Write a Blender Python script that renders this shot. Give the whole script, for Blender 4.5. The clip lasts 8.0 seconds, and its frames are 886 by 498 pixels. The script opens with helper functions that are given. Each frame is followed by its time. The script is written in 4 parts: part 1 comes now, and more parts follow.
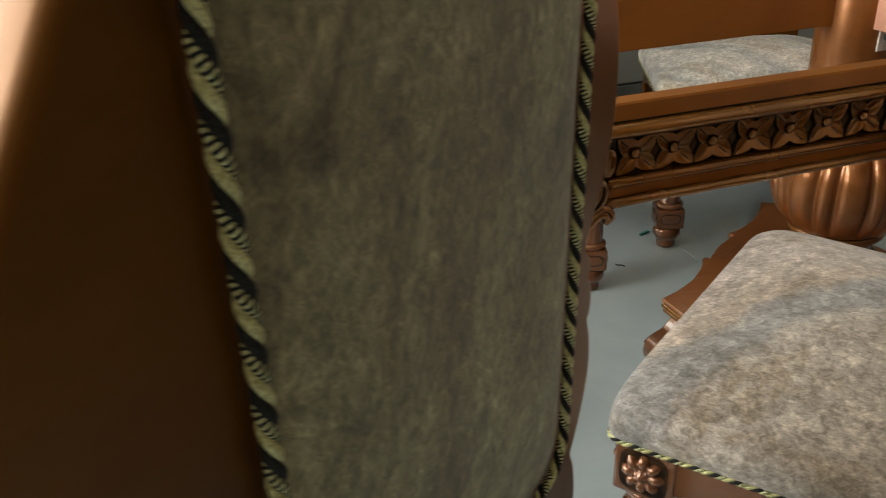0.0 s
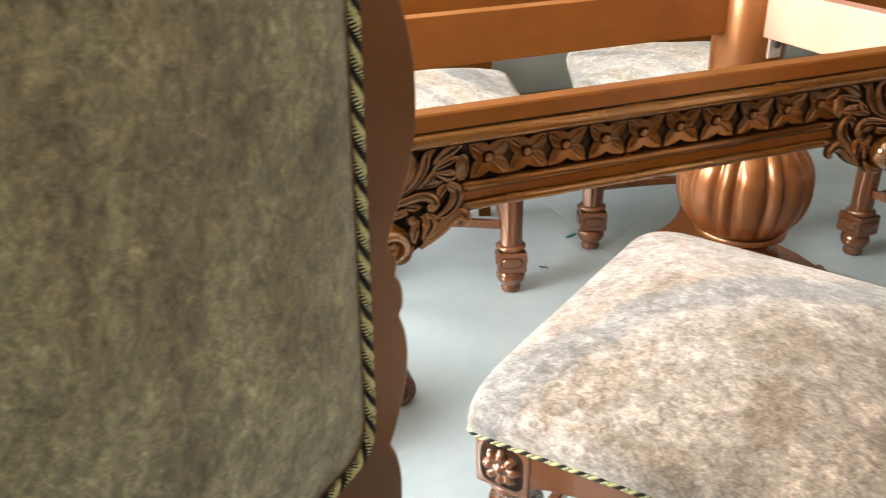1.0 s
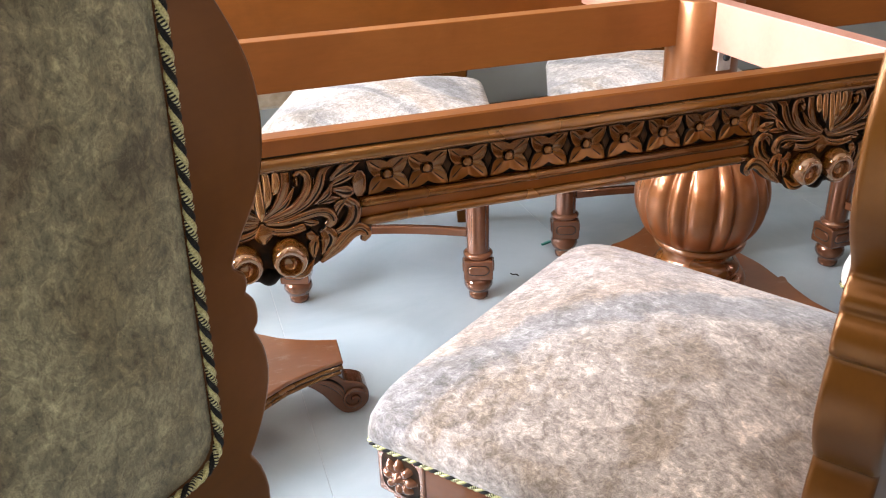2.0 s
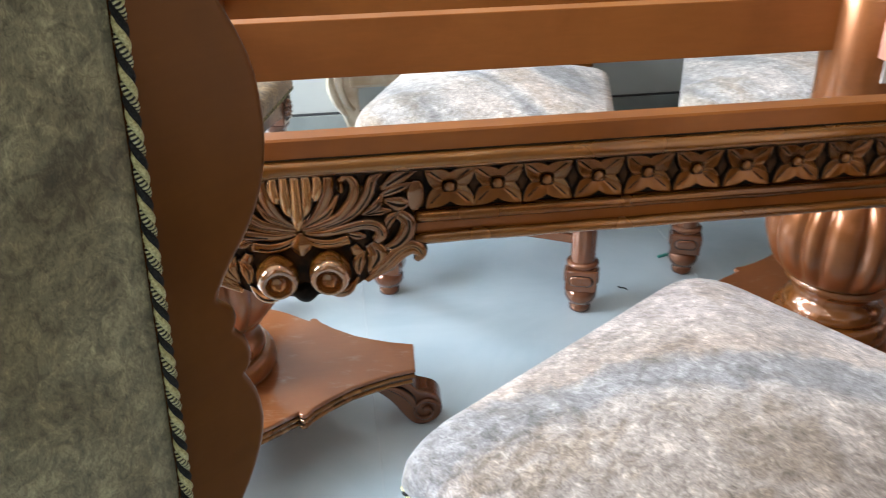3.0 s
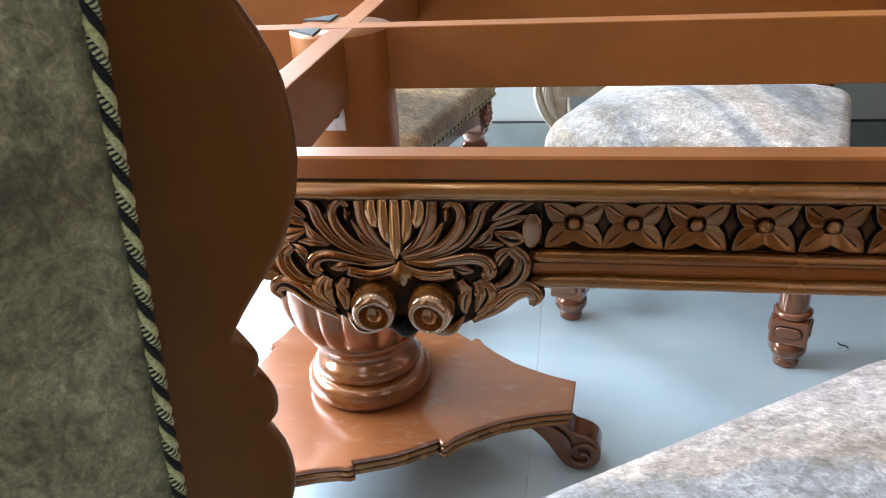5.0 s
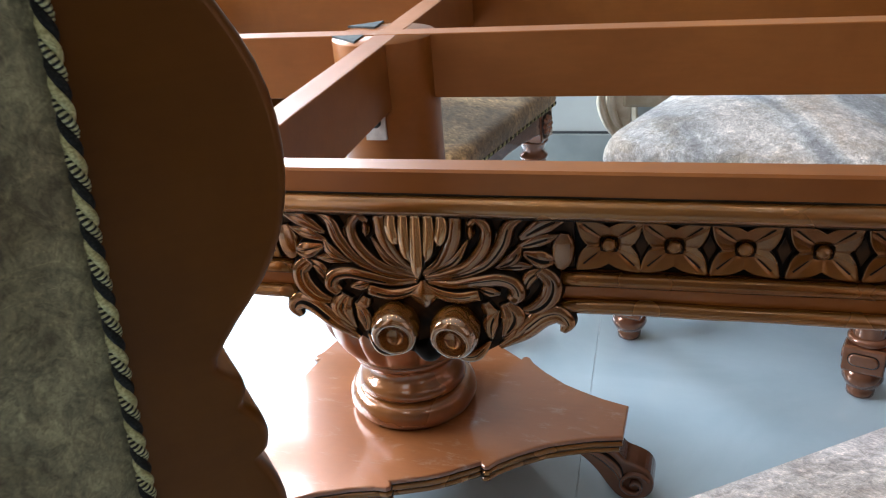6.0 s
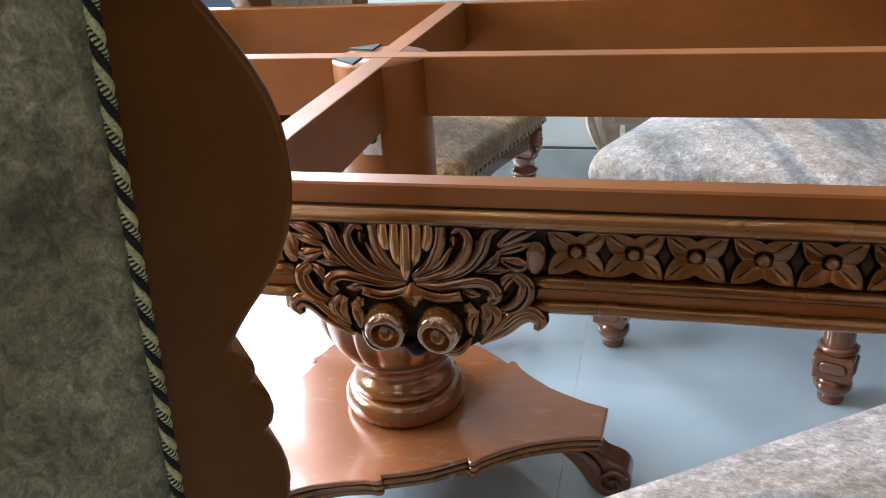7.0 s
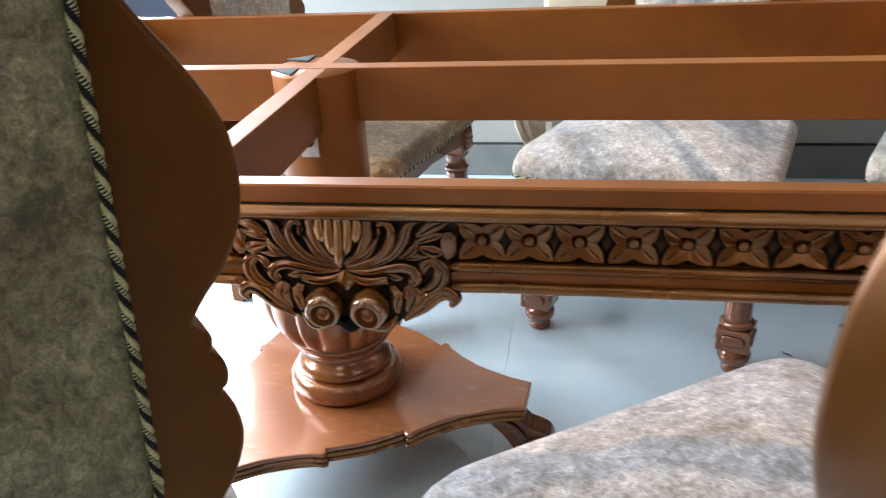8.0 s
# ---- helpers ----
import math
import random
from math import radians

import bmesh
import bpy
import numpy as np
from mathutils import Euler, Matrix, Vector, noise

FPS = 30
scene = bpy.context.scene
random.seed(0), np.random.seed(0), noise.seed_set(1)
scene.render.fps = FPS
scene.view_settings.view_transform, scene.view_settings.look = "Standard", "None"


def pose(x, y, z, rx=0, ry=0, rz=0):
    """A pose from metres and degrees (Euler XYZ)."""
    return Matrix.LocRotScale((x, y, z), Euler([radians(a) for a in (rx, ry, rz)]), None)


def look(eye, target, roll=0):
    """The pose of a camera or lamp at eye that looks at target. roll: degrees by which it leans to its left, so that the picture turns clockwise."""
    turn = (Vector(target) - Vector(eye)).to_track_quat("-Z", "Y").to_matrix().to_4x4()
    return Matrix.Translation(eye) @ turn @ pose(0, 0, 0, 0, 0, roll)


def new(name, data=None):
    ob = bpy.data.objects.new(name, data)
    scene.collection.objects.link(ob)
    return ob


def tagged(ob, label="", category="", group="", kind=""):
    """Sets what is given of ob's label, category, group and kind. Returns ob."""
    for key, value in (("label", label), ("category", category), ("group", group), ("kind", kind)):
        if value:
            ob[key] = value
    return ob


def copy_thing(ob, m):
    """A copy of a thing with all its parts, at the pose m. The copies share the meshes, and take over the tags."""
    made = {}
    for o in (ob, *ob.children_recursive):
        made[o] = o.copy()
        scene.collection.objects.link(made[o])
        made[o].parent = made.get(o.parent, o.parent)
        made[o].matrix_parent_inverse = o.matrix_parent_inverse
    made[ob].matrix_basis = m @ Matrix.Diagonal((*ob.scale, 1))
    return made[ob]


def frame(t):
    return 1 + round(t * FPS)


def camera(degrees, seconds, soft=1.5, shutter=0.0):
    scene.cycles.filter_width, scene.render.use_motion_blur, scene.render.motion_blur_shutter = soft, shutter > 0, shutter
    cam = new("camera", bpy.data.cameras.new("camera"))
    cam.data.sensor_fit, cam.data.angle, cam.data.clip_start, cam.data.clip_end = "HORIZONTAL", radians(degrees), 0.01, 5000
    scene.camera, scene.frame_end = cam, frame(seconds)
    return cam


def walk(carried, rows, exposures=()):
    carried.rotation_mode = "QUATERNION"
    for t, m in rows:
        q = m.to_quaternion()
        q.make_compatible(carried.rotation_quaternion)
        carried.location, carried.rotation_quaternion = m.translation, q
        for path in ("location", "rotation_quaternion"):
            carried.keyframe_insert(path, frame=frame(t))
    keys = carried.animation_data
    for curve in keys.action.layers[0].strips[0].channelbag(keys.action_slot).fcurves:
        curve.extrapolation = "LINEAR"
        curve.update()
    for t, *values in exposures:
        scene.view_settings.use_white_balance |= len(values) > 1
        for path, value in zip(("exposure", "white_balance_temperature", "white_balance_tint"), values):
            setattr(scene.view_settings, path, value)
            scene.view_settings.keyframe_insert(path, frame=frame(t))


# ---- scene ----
cam = camera(56.0, 8.0, soft=1.0, shutter=0.4)
PATH = [
    (0, (-0.4650, -0.7406, 1.0018), (0.0913, 0.9533, 0.0966), -2.16),
    (0.5, (-0.4038, -0.7726, 1.0016), (0.1727, 0.9141, 0.0952), -1.08),
    (1, (-0.3498, -0.8127, 1.0076), (0.2573, 0.8685, 0.1105), -1.66),
    (1.2, (-0.3214, -0.8226, 1.0094), (0.3232, 0.8424, 0.1077), -1.65),
    (2.3, (-0.1729, -0.8811, 1.0307), (0.2900, 0.8450, 0.1343), -1.64),
    (2.5, (-0.1485, -0.8343, 1.0254), (0.2591, 0.9021, 0.1205), -1.06),
    (3, (-0.1050, -0.7431, 1.0059), (0.1257, 1.0097, 0.0697), -1.08),
    (3.5, (-0.0863, -0.7210, 1.0084), (-0.1313, 1.0536, 0.0855), -3.19),
    (4, (-0.0518, -0.7140, 1.0069), (-0.2498, 1.0578, 0.0998), -3.89),
    (4.5, (-0.0066, -0.6938, 1.0108), (-0.2726, 1.0657, 0.0982), -4.31),
    (4.7, (0.0001, -0.6717, 0.9990), (-0.2908, 1.0860, 0.0902), -3.74),
    (5.8, (0.0220, -0.5631, 0.9545), (-0.4213, 1.1732, 0.0665), -5.06),
    (6, (0.0330, -0.5798, 0.9618), (-0.4577, 1.1508, 0.0864), -4.85),
    (6.5, (0.0619, -0.6097, 0.9784), (-0.4607, 1.1173, 0.1157), -4.71),
    (7, (0.0618, -0.6487, 0.9908), (-0.4233, 1.0959, 0.1410), -4.07),
    (7.5, (0.0582, -0.7029, 1.0108), (-0.3674, 1.0579, 0.1624), -3.51),
    (8, (0.1121, -0.7596, 1.0420), (-0.2453, 1.0040, 0.1703), -3.54),
]
EXPOSURES = [(0.0, -1.45, 8250, 10), (0.5, -0.16, 8150, 12), (1.0, -0.03, 7750, 15), (2.5, -0.16, 6650, 24), (3.0, -0.33, 6400, 14), (3.5, -0.28, 6250, 10), (4.5, -0.29, 6100, 12), (6.5, -0.92, 6050, 14), (7.5, -0.66, 6300, 16), (8.0, -0.63, 6400, 16)]
walk(cam, [(t, look(eye, target, roll)) for t, eye, target, roll in PATH], EXPOSURES)

# ---- daylight and lamps ----
world = bpy.data.worlds.new("sky")
scene.world = world
world.use_nodes = True
wn = world.node_tree
sky = wn.nodes.new("ShaderNodeTexSky")
sky.sky_type, sky.sun_disc = "NISHITA", False
sky.sun_elevation, sky.sun_rotation = radians(42), radians(-60)
wn.links.new(sky.outputs[0], wn.nodes["Background"].inputs[0])
wn.nodes["Background"].inputs[1].default_value = 0.12


def area_lamp(name, m, sx, sy, watts, colour):
    data = bpy.data.lights.new(name, "AREA")
    data.shape, data.size, data.size_y, data.energy, data.color = "RECTANGLE", sx, sy, watts, colour
    ob = new(name, data)
    ob.matrix_world = m
    return ob


DAY = (0.78, 0.91, 1.0)
# sky light through the shopfront on the far left and the side opening
area_lamp("daylight_door", look((-1.93, 1.94, 1.5), (-1.6, 0.0, 0.7)), 1.95, 1.7, 430, DAY)
area_lamp("daylight_side", look((-3.14, 0.62, 1.72), (0.0, 0.5, 0.7)), 2.2, 1.4, 610, DAY)
# cool skylight through the paned window behind the walk
area_lamp("daylight_window", look((1.9, -2.19, 2.02), (1.7, 0.0, 1.2)), 0.78, 0.18, 6, (0.72, 0.9, 1.0))
for lx in (-1.4, -0.5, 0.4, 1.3):
    for ly, watts in ((-1.4, 3.4), (-0.2, 3.8), (0.95, 2.5)):
        lamp = bpy.data.lights.new("downlight_lamp", "AREA")
        lamp.shape, lamp.size, lamp.energy, lamp.color = "DISK", 0.09, watts * (0.3 if lx > 1 else 0.45 if lx > 0 else 1.0), (1.0, 0.84, 0.6)
        ob = new("downlight_lamp", lamp)
        ob.location = (lx, ly, 2.975)


# ---- materials ----
def material(name, rough=0.5, metal=0.0, coat=0.0):
    mat = bpy.data.materials.new(name)
    mat.use_nodes = True
    nt = mat.node_tree
    bsdf = nt.nodes["Principled BSDF"]
    bsdf.inputs["Roughness"].default_value = rough
    bsdf.inputs["Metallic"].default_value = metal
    bsdf.inputs["Coat Weight"].default_value = coat
    bsdf.inputs["Coat Roughness"].default_value = 0.04
    return mat, nt, bsdf


def noise_node(nt, scale, detail=4.0, rough=0.55, distortion=0.0, stretch=(1, 1, 1), coords="Object"):
    tc = nt.nodes.new("ShaderNodeTexCoord")
    mp = nt.nodes.new("ShaderNodeMapping")
    mp.inputs["Scale"].default_value = stretch
    nz = nt.nodes.new("ShaderNodeTexNoise")
    for key, value in (("Scale", scale), ("Detail", detail), ("Roughness", rough), ("Distortion", distortion)):
        nz.inputs[key].default_value = value
    nt.links.new(tc.outputs[coords], mp.inputs[0])
    nt.links.new(mp.outputs[0], nz.inputs["Vector"])
    return nz.outputs["Fac"]


def ramp(nt, fac, stops):
    rp = nt.nodes.new("ShaderNodeValToRGB")
    rp.color_ramp.interpolation = "EASE"
    while len(rp.color_ramp.elements) < len(stops):
        rp.color_ramp.elements.new(0.5)
    for el, (pos, col) in zip(rp.color_ramp.elements, stops):
        el.position, el.color = pos, (*col, 1)
    nt.links.new(fac, rp.inputs[0])
    return rp.outputs[0]


def mix(nt, fac, a, b, blend="MIX"):
    mx = nt.nodes.new("ShaderNodeMix")
    mx.data_type, mx.blend_type = "RGBA", blend
    for socket, value in ((mx.inputs[0], fac), (mx.inputs[6], a), (mx.inputs[7], b)):
        if isinstance(value, (int, float)):
            socket.default_value = value
        elif isinstance(value, tuple):
            socket.default_value = (*value, 1)
        else:
            nt.links.new(value, socket)
    return mx.outputs[2]


def bump(nt, bsdf, fac, strength, distance):
    bp = nt.nodes.new("ShaderNodeBump")
    bp.inputs["Strength"].default_value, bp.inputs["Distance"].default_value = strength, distance
    nt.links.new(fac, bp.inputs["Height"])
    nt.links.new(bp.outputs[0], bsdf.inputs["Normal"])
    nt.links.new(bp.outputs[0], bsdf.inputs["Coat Normal"])


def lacquer(name, dark, light, rough, metal, coat=0.5, wavy=0.0, smudge=0.0, gloss=0.5, veil=0.04, shine=1.5):
    """Sprayed copper-brown lacquer on wood: faint long grain, cloudy spray, hand-cut waviness, polish smudges."""
    mat, nt, bsdf = material(name, rough, metal, coat)
    bsdf.inputs["Specular IOR Level"].default_value = gloss
    bsdf.inputs["Coat Roughness"].default_value = veil
    bsdf.inputs["Coat IOR"].default_value = shine
    cloud = noise_node(nt, 5.0, 5.0, 0.6, 0.4)
    grain = noise_node(nt, 18.0, 4.0, 0.6, 0.6, (1, 6, 6))
    base = ramp(nt, cloud, [(0.3, dark), (0.7, light)])
    soft = ramp(nt, grain, [(0.35, (0.82, 0.82, 0.82)), (0.65, (1.06, 1.05, 1.04))])
    colour = mix(nt, 0.22, base, soft, "MULTIPLY")
    if smudge:
        haze = ramp(nt, noise_node(nt, 14.0, 6.0, 0.75, 0.3, (1, 2.6, 1)), [(0.54, (0, 0, 0)), (0.76, (smudge, smudge, smudge))])
        colour = mix(nt, haze, colour, (0.55, 0.42, 0.34))
    nt.links.new(colour, bsdf.inputs["Base Color"])
    rr = nt.nodes.new("ShaderNodeMapRange")
    rr.interpolation_type = "SMOOTHSTEP"
    rr.inputs["From Min"].default_value, rr.inputs["From Max"].default_value = 0.2, 0.8
    rr.inputs["To Min"].default_value, rr.inputs["To Max"].default_value = rough - 0.04, rough + 0.05
    nt.links.new(noise_node(nt, 7.0, 2.0), rr.inputs["Value"])
    nt.links.new(rr.outputs[0], bsdf.inputs["Roughness"])
    if wavy:
        bump(nt, bsdf, noise_node(nt, 42.0, 2.0, 0.5, 0.3), wavy, 0.004)
    else:
        bump(nt, bsdf, noise_node(nt, 180.0, 1.0), 0.012, 0.001)
    return mat


COPPER = lacquer("copper_lacquer", (0.2, 0.063, 0.0155), (0.285, 0.093, 0.024), 0.3, 0.55, 0.5, veil=0.16)
RAIL = lacquer("rail_brown_lacquer", (0.198, 0.0565, 0.0075), (0.262, 0.081, 0.0115), 0.36, 0.25, 0.06, gloss=0.3)
PLATE_WOOD = lacquer("scuffed_copper_lacquer", (0.235, 0.074, 0.021), (0.305, 0.1, 0.03), 0.32, 0.25, 1.0, smudge=0.36, veil=0.12)
SATIN = lacquer("satin_brown_lacquer", (0.226, 0.07, 0.012), (0.29, 0.0945, 0.0175), 0.45, 0.15, 0.0, gloss=0.25)
CARVE = lacquer("antique_carving_lacquer", (0.095, 0.031, 0.004), (0.235, 0.084, 0.011), 0.26, 0.75, 0.22, wavy=0.12, shine=1.7)
GOLDEN = lacquer("golden_bead_lacquer", (0.15, 0.053, 0.0075), (0.26, 0.1, 0.0155), 0.25, 0.6, 0.35, wavy=0.14, shine=1.7)
STILE = lacquer("dark_brown_lacquer", (0.1, 0.032, 0.003), (0.148, 0.05, 0.005), 0.36, 0.45, 0.18, gloss=0.15, veil=0.3)
LEAFY = lacquer("burnished_leaf_lacquer", (0.115, 0.038, 0.005), (0.32, 0.116, 0.0145), 0.21, 0.75, 0.5, wavy=0.12, shine=1.8)
BALL = lacquer("burnished_ball_lacquer", (0.2, 0.072, 0.01), (0.33, 0.13, 0.02), 0.17, 0.6, 1.0, shine=2.0)
# Shell lobes: lighter gold that carries the lamps' reflection in its base colour.
SHELL_LIT = lacquer("lit_shell_lacquer", (0.34, 0.145, 0.034), (0.47, 0.215, 0.055), 0.2, 0.7, 0.8, wavy=0.2, shine=1.8)
TURNED = lacquer("turned_golden_lacquer", (0.185, 0.058, 0.0085), (0.28, 0.092, 0.0145), 0.28, 0.45, 0.8, veil=0.06, shine=1.7)
CLAW = lacquer("dark_scroll_lacquer", (0.1, 0.035, 0.014), (0.17, 0.062, 0.026), 0.24, 0.4, 0.7)
ROSY = lacquer("rosy_copper_lacquer", (0.2, 0.07, 0.03), (0.28, 0.107, 0.048), 0.2, 0.5, 0.8)
# Right cross beam only: daylight on its left face put into a paler colour.
LIT_ROSY = lacquer("lit_rosy_lacquer", (0.4, 0.165, 0.108), (0.47, 0.21, 0.145), 0.45, 0.0, 0.2)

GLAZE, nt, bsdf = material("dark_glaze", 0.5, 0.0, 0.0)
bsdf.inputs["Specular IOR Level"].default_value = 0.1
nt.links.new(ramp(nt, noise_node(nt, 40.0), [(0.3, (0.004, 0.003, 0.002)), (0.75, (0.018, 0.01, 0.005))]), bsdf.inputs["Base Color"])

GROUND, nt, bsdf = material("antique_brown_ground", 0.5, 0.0, 0.0)
bsdf.inputs["Specular IOR Level"].default_value = 0.1
nt.links.new(ramp(nt, noise_node(nt, 55.0, 4.0), [(0.35, (0.012, 0.007, 0.004)), (0.7, (0.05, 0.022, 0.008))]), bsdf.inputs["Base Color"])


def hide_fabric(name, bands, tone, size=1.0, depth=1.0, turn=-50.0, fine=0.85, sweep=None):
    """Printed suede: cloudy bands under a fine, short, hair-like mottle."""
    mat, nt, bsdf = material(name, 0.85)
    bsdf.inputs["Sheen Weight"].default_value = 0.25
    bsdf.inputs["Sheen Roughness"].default_value = 0.5
    band, where = noise_node(nt, 3.0, 2.0, 0.5, 0.5), nt.nodes["Mapping"]
    where.vector_type = "TEXTURE"
    where.inputs["Rotation"].default_value = (0.0, 0.0, radians(turn))
    where.inputs["Scale"].default_value = (2.2, 0.42, 1.0)
    which = nt.nodes.new("ShaderNodeObjectInfo")
    shift = nt.nodes.new("ShaderNodeVectorMath")
    shift.operation = "SCALE"
    shift.inputs[0].default_value = (7.0, 9.0, 0.0)
    nt.links.new(which.outputs["Random"], shift.inputs["Scale"])
    nt.links.new(shift.outputs[0], where.inputs["Location"])
    cloud = noise_node(nt, 14.0 * size, 4.0, 0.62, 0.5, (1, 1, 0.8))
    blot = noise_node(nt, 52.0 * size, 5.0, 0.7, 0.7, (1, 1, 0.85))
    hair = noise_node(nt, 150.0 * size, 4.0, 0.72, 1.0, (1, 0.7, 0.8))
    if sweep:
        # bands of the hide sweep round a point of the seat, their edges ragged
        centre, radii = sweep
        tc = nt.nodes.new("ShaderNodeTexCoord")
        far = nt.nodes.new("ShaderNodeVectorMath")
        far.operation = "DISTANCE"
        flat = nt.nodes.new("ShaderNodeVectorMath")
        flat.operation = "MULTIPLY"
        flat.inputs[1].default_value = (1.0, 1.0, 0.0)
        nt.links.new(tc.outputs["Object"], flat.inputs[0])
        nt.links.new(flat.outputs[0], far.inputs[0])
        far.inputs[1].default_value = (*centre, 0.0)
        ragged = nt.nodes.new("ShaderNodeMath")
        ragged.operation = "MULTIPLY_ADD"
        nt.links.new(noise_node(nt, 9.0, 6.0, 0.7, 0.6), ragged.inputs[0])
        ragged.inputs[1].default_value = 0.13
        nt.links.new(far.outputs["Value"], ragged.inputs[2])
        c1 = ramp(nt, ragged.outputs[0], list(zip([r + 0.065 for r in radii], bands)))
    else:
        c1 = ramp(nt, band, list(zip((0.38, 0.45, 0.53, 0.65), bands)))
    lo = 1 - 0.5 * depth
    c0 = ramp(nt, cloud, [(0.36, (lo * 1.05, lo * 0.95, lo * 0.8)), (0.5, (1.0, 1.0, 1.0)), (0.64, (1.25, 1.26, 1.26))])
    c2 = ramp(nt, blot, [(0.34, (lo * 0.9, lo * 0.86, lo * 0.8)), (0.5, (0.95, 0.94, 0.93)), (0.64, (1.35, 1.35, 1.34))])
    c3 = ramp(nt, hair, [(0.36, (0.5, 0.48, 0.46)), (0.52, (1.0, 1.0, 1.0)), (0.66, (1.5, 1.5, 1.5))])
    c1 = mix(nt, 0.8, c1, c0, "MULTIPLY")
    c = mix(nt, fine, mix(nt, 0.8, c1, c2, "MULTIPLY"), c3, "MULTIPLY")
    fibre = noise_node(nt, 430.0, 3.0, 0.7, 1.2, (1, 0.5, 0.5))
    c4 = ramp(nt, fibre, [(0.34, (0.5, 0.48, 0.45)), (0.52, (1.0, 1.0, 1.0)), (0.68, (1.5, 1.5, 1.5))])
    c = mix(nt, 0.75 * fine, c, c4, "MULTIPLY")
    # pale crossing wisps of nap
    wisp = ramp(nt, noise_node(nt, 34.0 * size, 3.0, 0.6, 2.2), [(0.455, (1.0, 1.0, 1.0)), (0.5, (1.34, 1.33, 1.3)), (0.545, (1.0, 1.0, 1.0))])
    c = mix(nt, 0.75, c, wisp, "MULTIPLY")
    nt.links.new(mix(nt, 1.0, c, tone, "MULTIPLY"), bsdf.inputs["Base Color"])
    bump(nt, bsdf, hair, 0.35, 0.003)
    return mat


SEAT_FABRIC = hide_fabric("pale_suede", ((0.21, 0.208, 0.21), (0.36, 0.345, 0.33), (0.45, 0.41, 0.375), (0.4, 0.335, 0.28)), (1.08, 1.04, 1.03), 0.75, 0.5, fine=0.6)
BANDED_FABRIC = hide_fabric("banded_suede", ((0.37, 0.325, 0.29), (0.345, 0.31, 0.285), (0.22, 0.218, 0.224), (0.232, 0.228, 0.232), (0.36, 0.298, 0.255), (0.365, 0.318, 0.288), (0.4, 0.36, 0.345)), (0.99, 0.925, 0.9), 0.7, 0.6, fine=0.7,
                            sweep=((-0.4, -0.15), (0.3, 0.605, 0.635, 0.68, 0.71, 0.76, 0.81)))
# Darker brown version of the suede print, used on one sideways chair's seat.
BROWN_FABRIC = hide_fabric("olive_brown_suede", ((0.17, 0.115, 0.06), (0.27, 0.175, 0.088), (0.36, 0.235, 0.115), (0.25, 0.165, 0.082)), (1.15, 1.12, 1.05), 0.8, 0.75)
BACK_FABRIC = hide_fabric("olive_taupe_suede", ((0.27, 0.21, 0.125), (0.31, 0.258, 0.155), (0.35, 0.3, 0.185), (0.34, 0.285, 0.17)), (0.69, 0.715, 0.655), 0.55, 0.85, fine=0.75)

GOLD_THREAD, nt, bsdf = material("gold_thread", 0.45, 0.2)
fibre = noise_node(nt, 600.0, 3.0, 0.6, 0.4)
nt.links.new(ramp(nt, fibre, [(0.35, (0.34, 0.32, 0.14)), (0.65, (0.62, 0.6, 0.34))]), bsdf.inputs["Base Color"])
bump(nt, bsdf, fibre, 0.4, 0.001)
GOLD_PLAIN, nt, bsdf = material("plain_gold_thread", 0.4, 0.15)
fibre = noise_node(nt, 700.0, 3.0, 0.6, 0.4)
nt.links.new(ramp(nt, fibre, [(0.35, (0.3, 0.275, 0.11)), (0.65, (0.6, 0.56, 0.28))]), bsdf.inputs["Base Color"])
bump(nt, bsdf, fibre, 0.4, 0.001)
BLACK_THREAD, nt, bsdf = material("black_thread", 0.75)
bsdf.inputs["Specular IOR Level"].default_value = 0.25
nt.links.new(ramp(nt, noise_node(nt, 900.0, 2.0), [(0.4, (0.004, 0.004, 0.004)), (0.8, (0.03, 0.03, 0.025))]), bsdf.inputs["Base Color"])

TILE, nt, bsdf = material("polished_floor_tile", 0.16, 0.0, 0.45)
veins = noise_node(nt, 3.0, 6.0, 0.6, 1.2)
nt.links.new(ramp(nt, veins, [(0.25, (0.4, 0.485, 0.53)), (0.75, (0.48, 0.56, 0.6))]), bsdf.inputs["Base Color"])
rr = nt.nodes.new("ShaderNodeMapRange")
rr.interpolation_type = "SMOOTHSTEP"
rr.inputs["To Min"].default_value, rr.inputs["To Max"].default_value = 0.07, 0.2
nt.links.new(noise_node(nt, 6.0, 6.0, 0.65, 0.5), rr.inputs["Value"])
nt.links.new(rr.outputs[0], bsdf.inputs["Roughness"])
GROUT, nt, bsdf = material("tile_grout", 0.8)
nt.links.new(ramp(nt, noise_node(nt, 80.0), [(0.3, (0.46, 0.52, 0.55)), (0.7, (0.55, 0.6, 0.63))]), bsdf.inputs["Base Color"])
PAINT, nt, bsdf = material("wall_paint", 0.6)
nt.links.new(ramp(nt, noise_node(nt, 2.5, 5.0), [(0.3, (0.3, 0.295, 0.27)), (0.7, (0.36, 0.355, 0.325))]), bsdf.inputs["Base Color"])
bump(nt, bsdf, noise_node(nt, 120.0, 3.0), 0.1, 0.002)
# Paint of the unseen walls, kept dark to cut the light they bounce.
WARM_PAINT, nt, bsdf = material("warm_wall_paint", 0.65)
nt.links.new(ramp(nt, noise_node(nt, 2.5, 5.0), [(0.3, (0.09, 0.066, 0.046)), (0.7, (0.12, 0.09, 0.064))]), bsdf.inputs["Base Color"])
SKIRT, nt, bsdf = material("grey_skirting_tile", 0.3)
